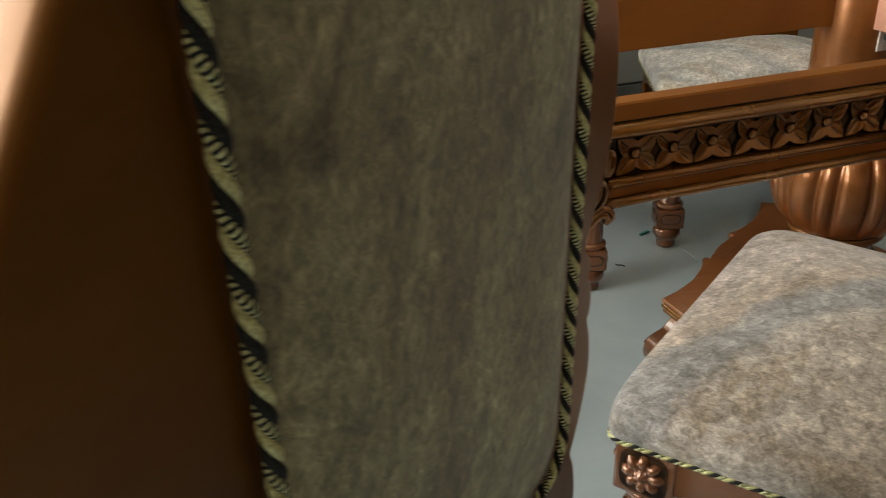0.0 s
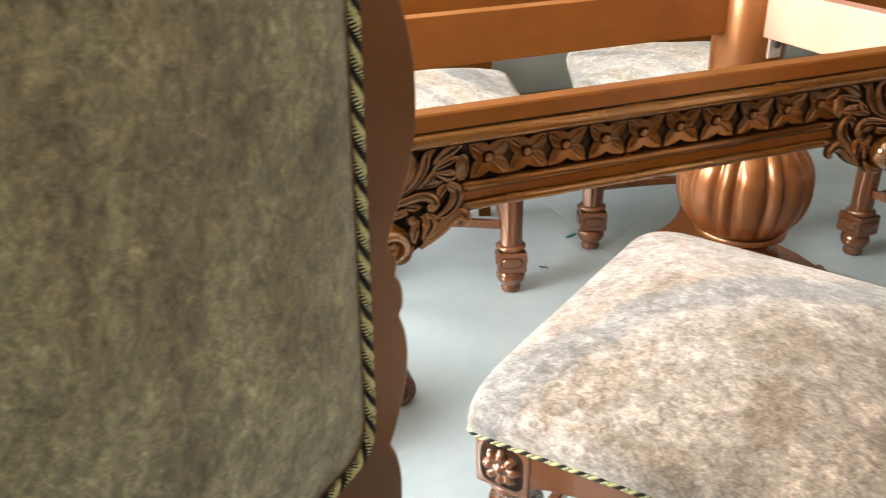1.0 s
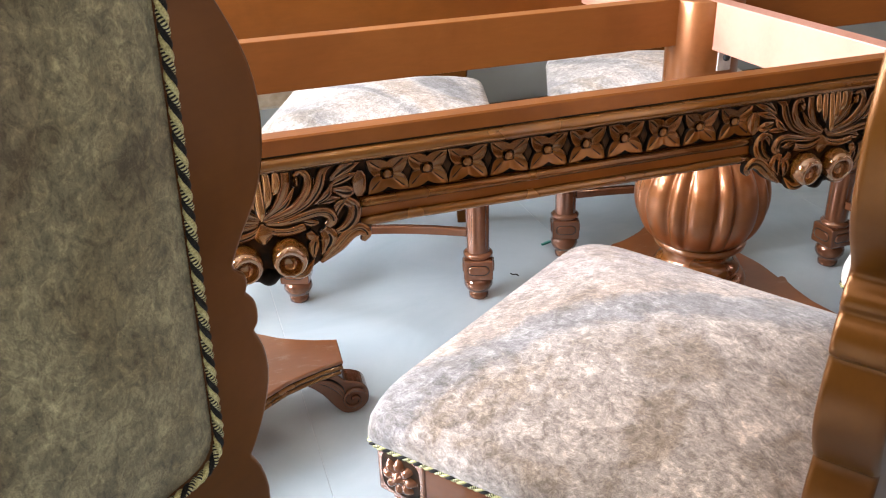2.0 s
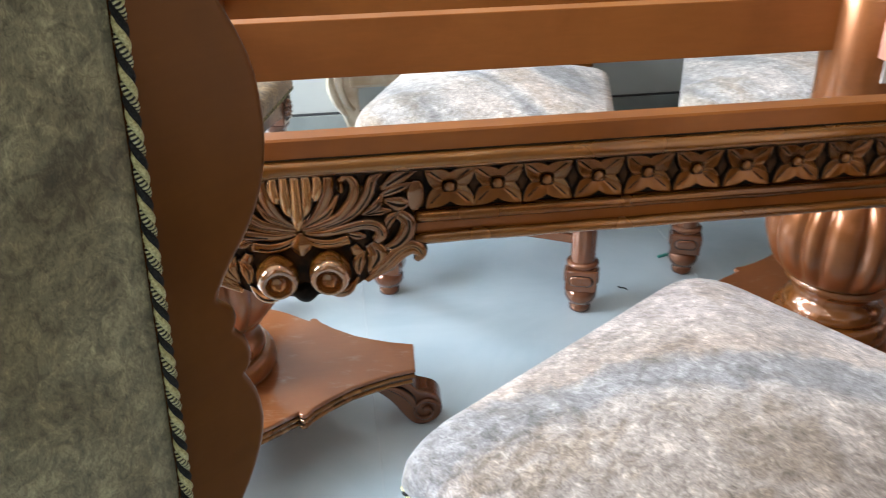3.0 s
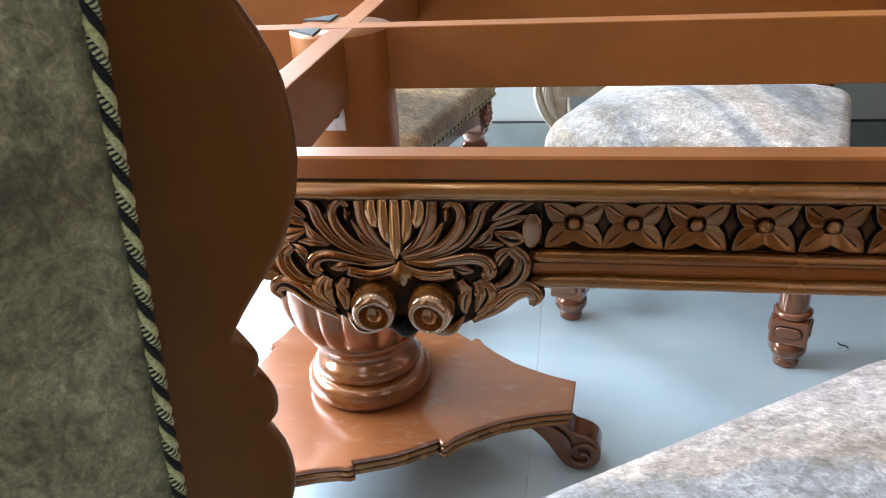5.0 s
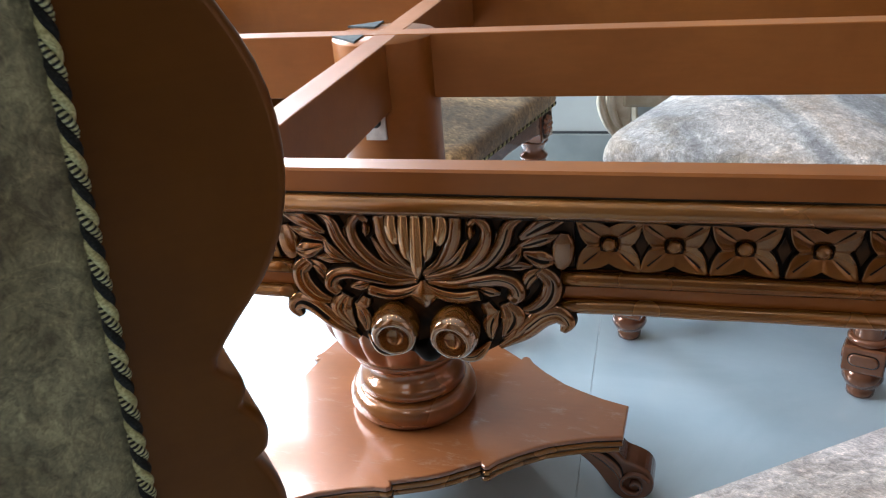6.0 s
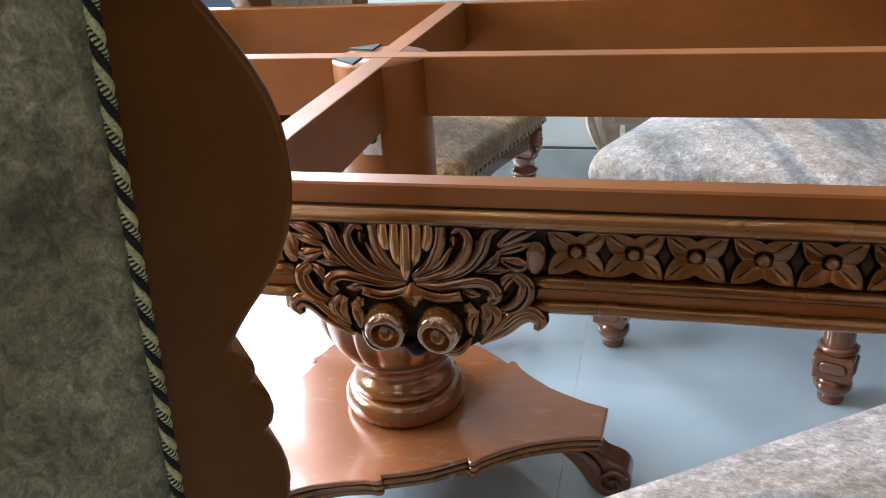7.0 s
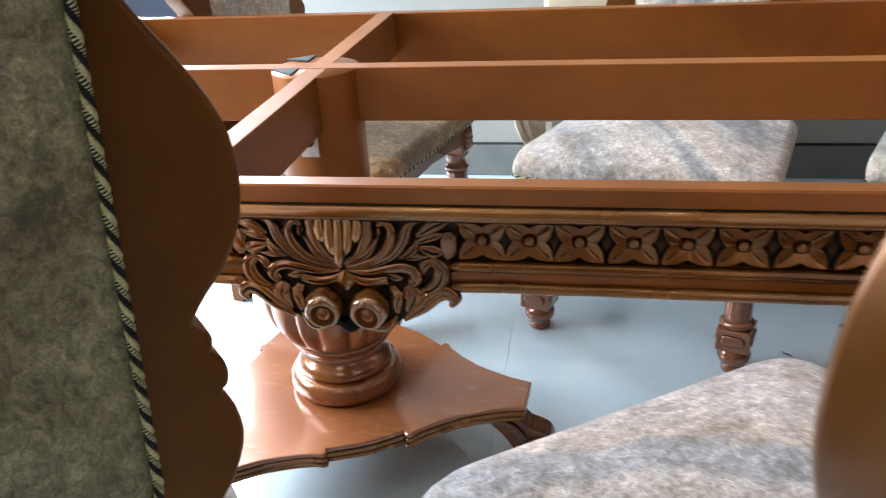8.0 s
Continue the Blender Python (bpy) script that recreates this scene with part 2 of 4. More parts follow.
nt.links.new(ramp(nt, noise_node(nt, 8.0, 5.0), [(0.3, (0.135, 0.142, 0.132)), (0.7, (0.175, 0.182, 0.168))]), bsdf.inputs["Base Color"])
CEIL, nt, bsdf = material("ceiling_paint", 0.8)
nt.links.new(ramp(nt, noise_node(nt, 3.0), [(0.3, (0.42, 0.41, 0.38)), (0.7, (0.48, 0.465, 0.435))]), bsdf.inputs["Base Color"])
CREAM, nt, bsdf = material("cream_carved_wood", 0.4, 0.0, 0.3)
nt.links.new(ramp(nt, noise_node(nt, 14.0, 5.0), [(0.3, (0.36, 0.27, 0.17)), (0.7, (0.62, 0.53, 0.40))]), bsdf.inputs["Base Color"])
SLATE, nt, bsdf = material("dark_wedge_pad", 0.75)
bsdf.inputs["Specular IOR Level"].default_value = 0.2
nt.links.new(ramp(nt, noise_node(nt, 60.0), [(0.3, (0.04, 0.044, 0.042)), (0.7, (0.08, 0.085, 0.08))]), bsdf.inputs["Base Color"])
WHITE_PLATE, nt, bsdf = material("pale_bracket", 0.45)
nt.links.new(ramp(nt, noise_node(nt, 50.0), [(0.3, (0.42, 0.34, 0.29)), (0.7, (0.6, 0.52, 0.46))]), bsdf.inputs["Base Color"])
GREEN, nt, bsdf = material("green_plastic", 0.4)
bsdf.inputs["Base Color"].default_value = (0.01, 0.24, 0.19, 1)
BLACK, nt, bsdf = material("black_thread_scrap", 0.7)
bsdf.inputs["Base Color"].default_value = (0.02, 0.02, 0.02, 1)
LED, nt, bsdf = material("lit_diffuser", 0.5)
bsdf.inputs["Emission Color"].default_value = (1.0, 0.9, 0.76, 1)
bsdf.inputs["Emission Strength"].default_value = 30.0


# ---- mesh helpers ----
def empty(name, m=None):
    ob = new(name)
    ob.empty_display_size = 0.1
    if m is not None:
        ob.matrix_basis = m
    return ob


def mesh_of(name, verts, faces, mats, smooth=True, slots=None):
    me = bpy.data.meshes.new(name)
    me.from_pydata(verts, [], faces)
    for mt in mats if isinstance(mats, (list, tuple)) else [mats]:
        me.materials.append(mt)
    if smooth:
        me.polygons.foreach_set("use_smooth", [True] * len(me.polygons))
    if slots:
        me.polygons.foreach_set("material_index", slots)
    me.update()
    return me


def part(name, me, parent=None, label="", m=None):
    ob = new(name, me)
    ob.parent = parent
    if m is not None:
        ob.matrix_basis = m
    if label:
        ob["label"] = label
    return ob


def bm_mesh(name, bm, mats, smooth=False):
    me = bpy.data.meshes.new(name)
    bmesh.ops.recalc_face_normals(bm, faces=bm.faces)
    bm.to_mesh(me)
    bm.free()
    for mt in mats if isinstance(mats, (list, tuple)) else [mats]:
        me.materials.append(mt)
    if smooth:
        me.polygons.foreach_set("use_smooth", [True] * len(me.polygons))
    return me


def box(name, lo, hi, mat, bevel=0.0, seg=2):
    bm = bmesh.new()
    bmesh.ops.create_cube(bm, size=1.0)
    for v in bm.verts:
        v.co = Vector([(lo[i] + hi[i]) / 2 + v.co[i] * (hi[i] - lo[i]) for i in range(3)])
    if bevel:
        bmesh.ops.bevel(bm, geom=bm.edges[:], offset=bevel, segments=seg, profile=0.5, affect="EDGES")
    return bm_mesh(name, bm, mat)


def prism(name, outline, z0, z1, mat, axis="z", bevel=0.0, smooth=False):
    """A flat outline pushed out along an axis: z (x, y), y (x, z) or x (y, z)."""
    def put(a, b, c):
        return {"z": (a, b, c), "y": (a, c, b), "x": (c, a, b)}[axis]
    bm = bmesh.new()
    low = [bm.verts.new(put(a, b, z0)) for a, b in outline]
    high = [bm.verts.new(put(a, b, z1)) for a, b in outline]
    n = len(outline)
    bm.faces.new(low[::-1])
    top = bm.faces.new(high)
    for i in range(n):
        bm.faces.new((low[i], low[(i + 1) % n], high[(i + 1) % n], high[i]))
    bmesh.ops.recalc_face_normals(bm, faces=bm.faces)
    if bevel:
        rim = [e for e in bm.edges if len({v.co[{"z": 2, "y": 1, "x": 0}[axis]] for v in e.verts}) == 1]
        bmesh.ops.bevel(bm, geom=rim, offset=bevel, segments=3, profile=0.5, affect="EDGES")
    return bm_mesh(name, bm, mat, smooth)


def extrude_profile(name, profile, x0, x1, mat, smooth=False):
    """A closed section in (y, z) drawn along x."""
    return prism(name, profile, x0, x1, mat, "x", smooth=smooth)


def lathe(name, profile, mat, seg=40, ribs=0, rib_depth=0.0, rib_range=(0, 0)):
    """Turned shape from (radius, z); inside rib_range of z the wall swells into ribs, broad and narrow by turns."""
    verts, faces = [], []
    for r, z in profile:
        for k in range(seg):
            a = 2 * math.pi * k / seg
            rr_ = r
            if ribs and rib_range[0] < z < rib_range[1]:
                span = (z - rib_range[0]) / (rib_range[1] - rib_range[0])
                fade = min(1.0, 6 * span, 6 * (1 - span))
                rr_ = r * (1 - rib_depth * fade * (1 - abs(math.sin(ribs * a / 2 + 0.42 * math.cos(ribs * a / 2))) ** 0.5))
            verts.append((rr_ * math.cos(a), rr_ * math.sin(a), z))
    for i in range(len(profile) - 1):
        for k in range(seg):
            j = (k + 1) % seg
            faces.append((i * seg + k, i * seg + j, (i + 1) * seg + j, (i + 1) * seg + k))
    faces.append(tuple(range(seg))[::-1])
    faces.append(tuple((len(profile) - 1) * seg + k for k in range(seg)))
    return mesh_of(name, verts, faces, mat)


def spline(points, steps):
    """Catmull-Rom through points of any dimension."""
    pts = [Vector(p) for p in points]
    pts = [2 * pts[0] - pts[1]] + pts + [2 * pts[-1] - pts[-2]]
    out = []
    for i in range(1, len(pts) - 2):
        a, b, c, d = pts[i - 1:i + 3]
        for k in range(steps):
            t = k / steps
            out.append(0.5 * ((2 * b) + (c - a) * t + (2 * a - 5 * b + 4 * c - d) * t * t + (3 * b - a - 3 * c + d) * t ** 3))
    out.append(pts[-2])
    return out


# ---- room ----
X0, X1, Y0, Y1, H = -3.2, 3.4, -2.2, 1.95, 3.0


def structure(name, me, label, category):
    return tagged(part(name, me), label, category, kind="structure")


structure("wall_east", box("wall_east", (X1, Y0, 0), (X1 + 0.15, Y1, H), WARM_PAINT), "plain warm beige painted showroom wall", "wall")
def wall_with_opening(name, lo, hi, a0, a1, z1, axis, mat, label, z0=0.0):
    """A wall slab with one opening from z0 to z1, cut between a0 and a1 along the axis."""
    bm = bmesh.new()
    for p0, p1 in (((lo[axis], 0), (a0, H)), ((a0, z1), (a1, H)), ((a1, 0), (hi[axis], H))) + ((((a0, 0), (a1, z0)),) if z0 else ()):
        l2, h2 = list(lo), list(hi)
        l2[axis], h2[axis], l2[2], h2[2] = p0[0], p1[0], p0[1], p1[1]
        made = bmesh.ops.create_cube(bm, size=1.0)["verts"]
        for v in made:
            v.co = Vector([(l2[i] + h2[i]) / 2 + v.co[i] * (h2[i] - l2[i]) for i in range(3)])
    structure(name, bm_mesh(name, bm, mat), label, "wall")


wall_with_opening("wall_north", (X0, Y1, 0), (X1, Y1 + 0.15, H), -2.95, -0.92, 2.4, 0, PAINT, "grey-green painted back wall with a shopfront opening")
wall_with_opening("wall_west", (X0 - 0.15, Y0, 0), (X0, Y1, H), -0.5, 1.75, 2.45, 1, WARM_PAINT, "painted side wall with a wide daylight opening")
wall_with_opening("wall_south", (X0, Y0 - 0.15, 0), (X1, Y0, H), 1.5, 2.3, 2.12, 0, WARM_PAINT, "plain warm beige painted wall with a narrow paned window", 1.92)
structure("ceiling", box("ceiling", (X0, Y0, H), (X1, Y1, H + 0.1), CEIL), "flat off-white painted ceiling", "ceiling")
structure("baseboard", box("baseboard", (-0.91, Y1 - 0.014, 0.0), (X1, Y1, 0.11), SKIRT, 0.003), "dark grey tiled skirting along the wall", "baseboard")
structure("trim", box("trim", (-0.91, Y1 - 0.009, 0.1105), (X1, Y1, 0.116), BLACK), "thin dark joint above the skirting", "trim")
ALU, nt, bsdf = material("powder_coated_frame", 0.4, 0.3)
bsdf.inputs["Base Color"].default_value = (0.12, 0.11, 0.1, 1)
for name, spots in (("window_1", [((x, 1.975, 0.0), (x + 0.05, 2.025, 2.4)) for x in (-2.95, -2.29, -1.63, -0.97)] + [((-2.95, 1.977, 2.35), (-0.92, 2.023, 2.4)), ((-2.95, 1.977, 0.0), (-0.92, 2.023, 0.07))]),
                    ("window_2", [((-3.12, y, 0.0), (-3.07, y + 0.05, 2.45)) for y in (-0.5, 0.233, 0.967, 1.7)] + [((-3.118, -0.5, 2.4), (-3.072, 1.75, 2.45)), ((-3.118, -0.5, 0.0), (-3.072, 1.75, 0.07))]),
                    ("window_3", [((x, -2.17, 1.92), (x + 0.035, -2.13, 2.12)) for x in (1.5, 1.755, 2.01, 2.265)] + [((1.5, -2.168, 2.1), (2.3, -2.132, 2.12)), ((1.5, -2.168, 1.92), (2.3, -2.132, 1.94))])):
    win = tagged(empty(name), "dark metal framed daylight opening divided by upright mullions", "window", kind="structure")
    for lo, hi in spots:
        part("window_frame", box("window_frame", lo, hi, ALU, 0.004), win)
outside = structure("ground", box("ground", (-60, -60, -0.3), (60, 60, -0.16), GROUT), "pale paved ground outside the shop", "ground")

fl = tagged(empty("floor"), "glossy pale grey-blue polished tile floor", "floor", kind="structure")
part("grout_bed", box("grout_bed", (X0 - 0.15, Y0 - 0.15, -0.15), (X1 + 0.15, Y1 + 0.15, -0.0009), GROUT), fl)

# ---- the table ----
PX, PY = (-0.327, 0.745), 0.468
F0, FS = 0.0, 0.051
MED = (-0.148, 0.607)
TOP = 0.745
RAIL_TOP = 0.7415
XL, XR = -0.86, 1.30
YB = 0.93

table = tagged(empty("dining_table", pose(0.214, 0.46, 0)), "copper-brown carved dining table frame without its top", "table")
TINV = pose(-0.214, -0.46, 0)


def table_part(name, me, parent=None, label="", m=None):
    return part(name, me, parent or table, label, (TINV @ m if m is not None else TINV) if parent is None else m)


# front apron: flat fascia, round bead, sunk carved ground, fillet, cove and bottom bead
def arc(cy, cz, r, a0, a1, n=7, sy=1.0):
    return [(cy + sy * r * math.cos(radians(a0 + (a1 - a0) * k / n)), cz + r * math.sin(radians(a0 + (a1 - a0) * k / n))) for k in range(n + 1)]


def moulding(name, profile, x0, x1, mat, seed, waver=1.0):
    """A section in (y, z) run along x by hand: its size and height waver a little."""
    n, steps = len(profile), max(2, int((x1 - x0) / 0.022))
    cy = sum(p[0] for p in profile) / n
    cz = sum(p[1] for p in profile) / n
    verts, faces = [], []
    for i in range(steps + 1):
        x = x0 + (x1 - x0) * i / steps
        g = 1 + waver * (0.07 * noise.noise(Vector((x * 14, seed, 0.0))) + 0.05 * noise.noise(Vector((x * 37, seed, 4.0))))
        d = waver * 0.0005 * noise.noise(Vector((x * 19, seed, 9.0)))
        verts += [(x, cy + (y - cy) * g, cz + (z - cz) * g + d) for y, z in profile]
    for i in range(steps):
        for k in range(n):
            j = (k + 1) % n
            faces.append((i * n + k, i * n + j, (i + 1) * n + j, (i + 1) * n + k))
    faces += [tuple(range(n))[::-1], tuple(steps * n + k for k in range(n))]
    bm = bmesh.new()
    bm.from_mesh(mesh_of(name, verts, faces, mat))
    return bm_mesh(name, bm, mat, True)


def apron(y_sign, y_at, tag, length):
    x0, x1 = length

    def sec(points):
        return [(y_at + y_sign * y, z) for y, z in points]
    core = [(-0.014, RAIL_TOP - 0.002), (-0.012, RAIL_TOP), (0.009, RAIL_TOP), (0.011, RAIL_TOP - 0.002), (0.011, 0.622), (-0.004, 0.622), (-0.004, 0.655), (0.003, 0.656), (0.003, 0.704), (-0.014, 0.704)]
    board = table_part(tag, extrude_profile(tag, sec(core), x0, x1, [RAIL]), label="flat copper-brown rail")
    bead = [(-0.0145, 0.7045)] + [(y, z) for y, z in arc(-0.0145, 0.7125, 0.0082, -88, 88, 9, -1.0)] + [(-0.0145, 0.7205)]
    table_part("bead_moulding", moulding("bead_moulding", sec(bead), x0, x1, [GOLDEN], 1.0), label="golden rubbed bead")
    fil = [(-0.0045, 0.6435), (-0.0045, 0.657)] + arc(-0.0055, 0.6503, 0.0064, 85, -85, 8, -1.0)
    stops = [x0] + ([v for mx in MED for v in (mx - 0.112, mx + 0.112)] if y_sign > 0 else []) + [x1]
    for a, b in zip(stops[::2], stops[1::2]):
        table_part("fillet_moulding", moulding("fillet_moulding", sec(fil), a, b, [CARVE], 2.0, 1.8))
    low = [(-0.0045, 0.6215)] + arc(-0.006, 0.6265, 0.0062, -85, 85, 8, -1.0) + [(-0.0045, 0.6325)]
    for a, b in zip(stops[::2], stops[1::2]):
        table_part("lower_bead", moulding("lower_bead", sec(low), a, b, [GOLDEN], 3.0, 1.6))
    # thin dark strips just above and below the bead
    for zc, depth, seed in ((0.7214, -0.0146, 5.0), (0.7035, -0.0146, 6.0)):
        line = [(depth, zc - 0.0009), (depth, zc + 0.0009), (depth + 0.002, zc + 0.0009), (depth + 0.002, zc - 0.0009)]
        table_part("glaze_line", moulding("glaze_line", sec(line), x0, x1, [GLAZE], seed), label="thin dark line in the joint")
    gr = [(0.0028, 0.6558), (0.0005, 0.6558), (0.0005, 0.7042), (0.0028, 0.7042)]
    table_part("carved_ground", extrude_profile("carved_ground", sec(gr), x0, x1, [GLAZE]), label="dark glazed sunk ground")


apron(1, 0.0, "front_apron", (XL, XR))
apron(-1, YB, "rear_apron", (XL, XR))
for x in (XL - 0.011, XR + 0.011):
    table_part("end_apron", box("end_apron", (x - 0.0115, -0.014, 0.622), (x + 0.0115, YB + 0.014, RAIL_TOP + 0.001), COPPER, 0.002))

# inner beams
table_part("long_beam", box("long_beam", (XL, 0.455, 0.661), (XR, 0.487, TOP), SATIN, 0.0015), label="plain long centre beam")
for px in PX:
    # right beam: paler copy of the finish with the daylight in its colour
    table_part("cross_beam", box("cross_beam", (px - 0.003 if px < 0 else px - 0.03, 0.011, 0.66), (px + 0.029 if px < 0 else px + 0.002, YB - 0.011, TOP - 0.0008), SATIN if px < 0 else LIT_ROSY, 0.0015), label="plain cross beam")


def petal_flower():
    """Four-petalled flower, petals to the corners, a cut vein down each petal and a sunk ring round the button."""
    n, reach = 96, (0.0, 0.12, 0.26, 0.42, 0.58, 0.74, 0.88, 0.97, 1.0)
    verts, faces, slots = [], [], []
    last = len(reach) - 1
    for i, f in enumerate(reach):
        for k in range(n):
            a = 2 * math.pi * (k + 0.5) / n
            fold = abs((a + math.pi / 4) % (math.pi / 2) - math.pi / 4)
            tip = math.pi / 4 - fold
            notch = 0.0163 if abs(math.cos(a)) > abs(math.sin(a)) else 0.0175
            big = 0.0362
            rim = big * notch * 0.7071 / (big * math.sin(tip) + notch * math.sin(math.pi / 4 - tip)) * (1 + 0.16 * math.sin(4 * tip))
            r = 0.0054 + (rim - 0.0054) * f
            h = 0.0028 + 0.0036 * f ** 0.7 + 0.0009 * math.cos(2 * tip) ** 2 * min(1, 2 * f)
            if tip < 0.04 and 2 <= i <= last - 3:
                h -= 0.0016
            if i in (0, last):
                h = 0.001
            verts.append((r * math.cos(a), -h, r * math.sin(a) * 0.87))
    for i in range(last):
        for k in range(n):
            j = (k + 1) % n
            faces.append((i * n + k, i * n + j, (i + 1) * n + j, (i + 1) * n + k))
            slots.append(1 if i in (0, last - 1) or k % 24 == 11 and 2 <= i <= last - 4 else 0)
    return mesh_of("flower", verts, faces, [CARVE, GLAZE], True, slots)


def stud(r, flat=0.8):
    bm = bmesh.new()
    bmesh.ops.create_uvsphere(bm, u_segments=14, v_segments=8, radius=r)
    for v in bm.verts:
        v.co.y *= flat
    return bm_mesh("button", bm, GOLDEN, True)


FLOWER, BUTTON = petal_flower(), stud(0.006)
GEM = prism("diamond", [(0.0052, 0), (0, 0.012), (-0.0052, 0), (0, -0.012)], -0.0035, 0.0, GROUND, "y", 0.001)
# set out by hand: the spacing wanders a little
xs = [0.0, 0.0478, 0.0976, 0.1503, 0.2015, 0.2533, 0.306, 0.3607, 0.4139, 0.4664]
xs += [2 * MED[0] - F0 - FS * k for k in range(9)] + [2 * MED[1] - (F0 + 9 * FS) + FS * k for k in range(9)]
for x in xs:
    fl_ob = table_part("carved_flower", FLOWER, label="four-petalled carved flower", m=pose(x, 0.0005, 0.6795))
    part("button", BUTTON, fl_ob, m=pose(0, -0.0042, 0))
for k in range(9):
    table_part("carved_diamond", GEM, m=pose((xs[k] + xs[k + 1]) / 2, 0.0005, 0.6795))


# carved medallions: strands of acanthus swept in the plane of the rail
GLAZED = []


def strand(rows, y0=0.001, lift=0.9, steps=7, groove=0.0):
    """Rows of (x, z, half width): a rounded, tapering carved strand. Returns verts, faces."""
    path = spline(rows, steps)
    GLAZED.clear()
    verts, faces, prof = [], [], 10
    for i, p in enumerate(path):
        q = path[min(i + 1, len(path) - 1)] - path[max(i - 1, 0)]
        tx, tz = q[0], q[1]
        ln = math.hypot(tx, tz) or 1
        nx, nz = -tz / ln, tx / ln
        hw = max(p[2], 0.0006)
        for k in range(prof + 1):
            s = -1 + 2 * k / prof
            h = hw * lift * math.sqrt(max(0, 1 - s * s)) + 0.003
            if abs(s) == 1:
                h = 0.0
            if groove and k == prof // 2:
                h -= groove * hw * 0.6
            verts.append((p[0] + nx * hw * s, y0 - h, p[1] + nz * hw * s))
    for i in range(len(path) - 1):
        for k in range(prof):
            a = i * (prof + 1) + k
            faces.append((a, a + 1, a + prof + 2, a + prof + 1))
            mid = groove and abs(k - prof / 2 + 0.5) < 0.6 and 0.2 < i / len(path) < 0.8
            GLAZED.append(1 if k in (0, prof - 1) or mid and k == prof // 2 else 0)
    for base in (0, (len(path) - 1) * (prof + 1)):
        faces.append(tuple(base + k for k in range(prof + 1)))
        GLAZED.append(1)
    return verts, faces


U = 1 / 4570.0


def carve_rows(rows, flip=1):
    return [(flip * (cx - 410) * U, -(cy - 350) * (1.06 if cy > 350 else 1.0) * U / 0.9, hw * 1.5 * U) for cx, cy, hw in rows]


STRANDS = [
    ("side_leaf", [(690, 455, 6), (660, 500, 24), (655, 560, 8)], 0.5, 0.3),
    ("side_leaf", [(640, 430, 14), (655, 455, 20), (690, 470, 8)], 0.4, 0.0),
    ("small_leaf", [(700, 395, 6), (660, 388, 18), (600, 372, 8)], 0.5, 0.3),
    ("small_leaf", [(860, 300, 8), (810, 330, 20), (780, 390, 8)], 0.6, 0.3),
    ("side_petal", [(552, 116, 20), (536, 205, 25), (486, 285, 18), (415, 335, 8)], 0.8, 0.0),
    ("inner_strand", [(592, 205, 5), (540, 275, 17), (470, 315, 14), (415, 342, 7)], 0.9, 0.35),
    ("scroll", [(600, 150, 10), (630, 128, 15), (662, 160, 17), (650, 225, 20), (585, 295, 18), (500, 328, 14), (420, 347, 8)], 1.0, 0.0),
    ("acanthus_strand", [(805, 116, 4), (745, 145, 18), (715, 215, 22), (650, 290, 18), (540, 335, 15), (425, 351, 8)], 0.9, 0.35),
    ("acanthus_strand", [(698, 175, 4), (690, 240, 16), (620, 312, 15), (500, 347, 9)], 0.8, 0.0),
    ("small_leaf", [(785, 215, 4), (752, 262, 20), (685, 304, 6)], 0.9, 0.3),
    ("small_leaf", [(820, 290, 6), (760, 290, 18), (690, 305, 5)], 0.7, 0.3),
    ("long_scroll", [(432, 362, 8), (520, 367, 15), (620, 350, 20), (700, 338, 22), (752, 352, 24), (768, 385, 26), (742, 412, 20)], 1.0, 0.2),
    ("leaf_blade", [(950, 118, 4), (870, 138, 27), (776, 196, 9)], 0.55, 0.5),
    ("leaf_blade", [(918, 178, 4), (846, 196, 20), (768, 226, 6)], 0.6, 0.4),
    ("leaf_blade", [(912, 262, 4), (858, 262, 30), (782, 244, 7)], 0.55, 0.4),
    ("pad_leaf", [(936, 170, 10), (932, 200, 26), (925, 262, 28), (918, 298, 12)], 0.3, 0.0),
    ("curl", [(846, 300, 20), (890, 338, 28), (880, 392, 31), (832, 436, 26), (764, 456, 8)], 0.7, 0.45),
    ("ribbon", [(412, 372, 6), (470, 402, 17), (545, 413, 20), (625, 398, 20)], 0.8, 0.3),
    ("lower_leaf", [(716, 424, 20), (746, 478, 40), (702, 556, 6)], 0.45, 0.45),
    ("lower_leaf", [(785, 470, 6), (765, 520, 20), (705, 562, 6)], 0.8, 0.0),
    ("hook_leaf", [(690, 590, 8), (785, 522, 28), (855, 466, 32), (910, 452, 30), (944, 482, 24), (926, 518, 10)], 0.65, 0.45),
    ("cup_leaf", [(472, 565, 5), (540, 612, 22), (602, 616, 20), (655, 570, 4)], 1.3, 0.3),
]
CONTOUR = [(410, 655), (500, 640), (620, 628), (700, 585), (790, 528), (870, 478), (900, 425), (905, 300), (968, 290), (968, 108)]


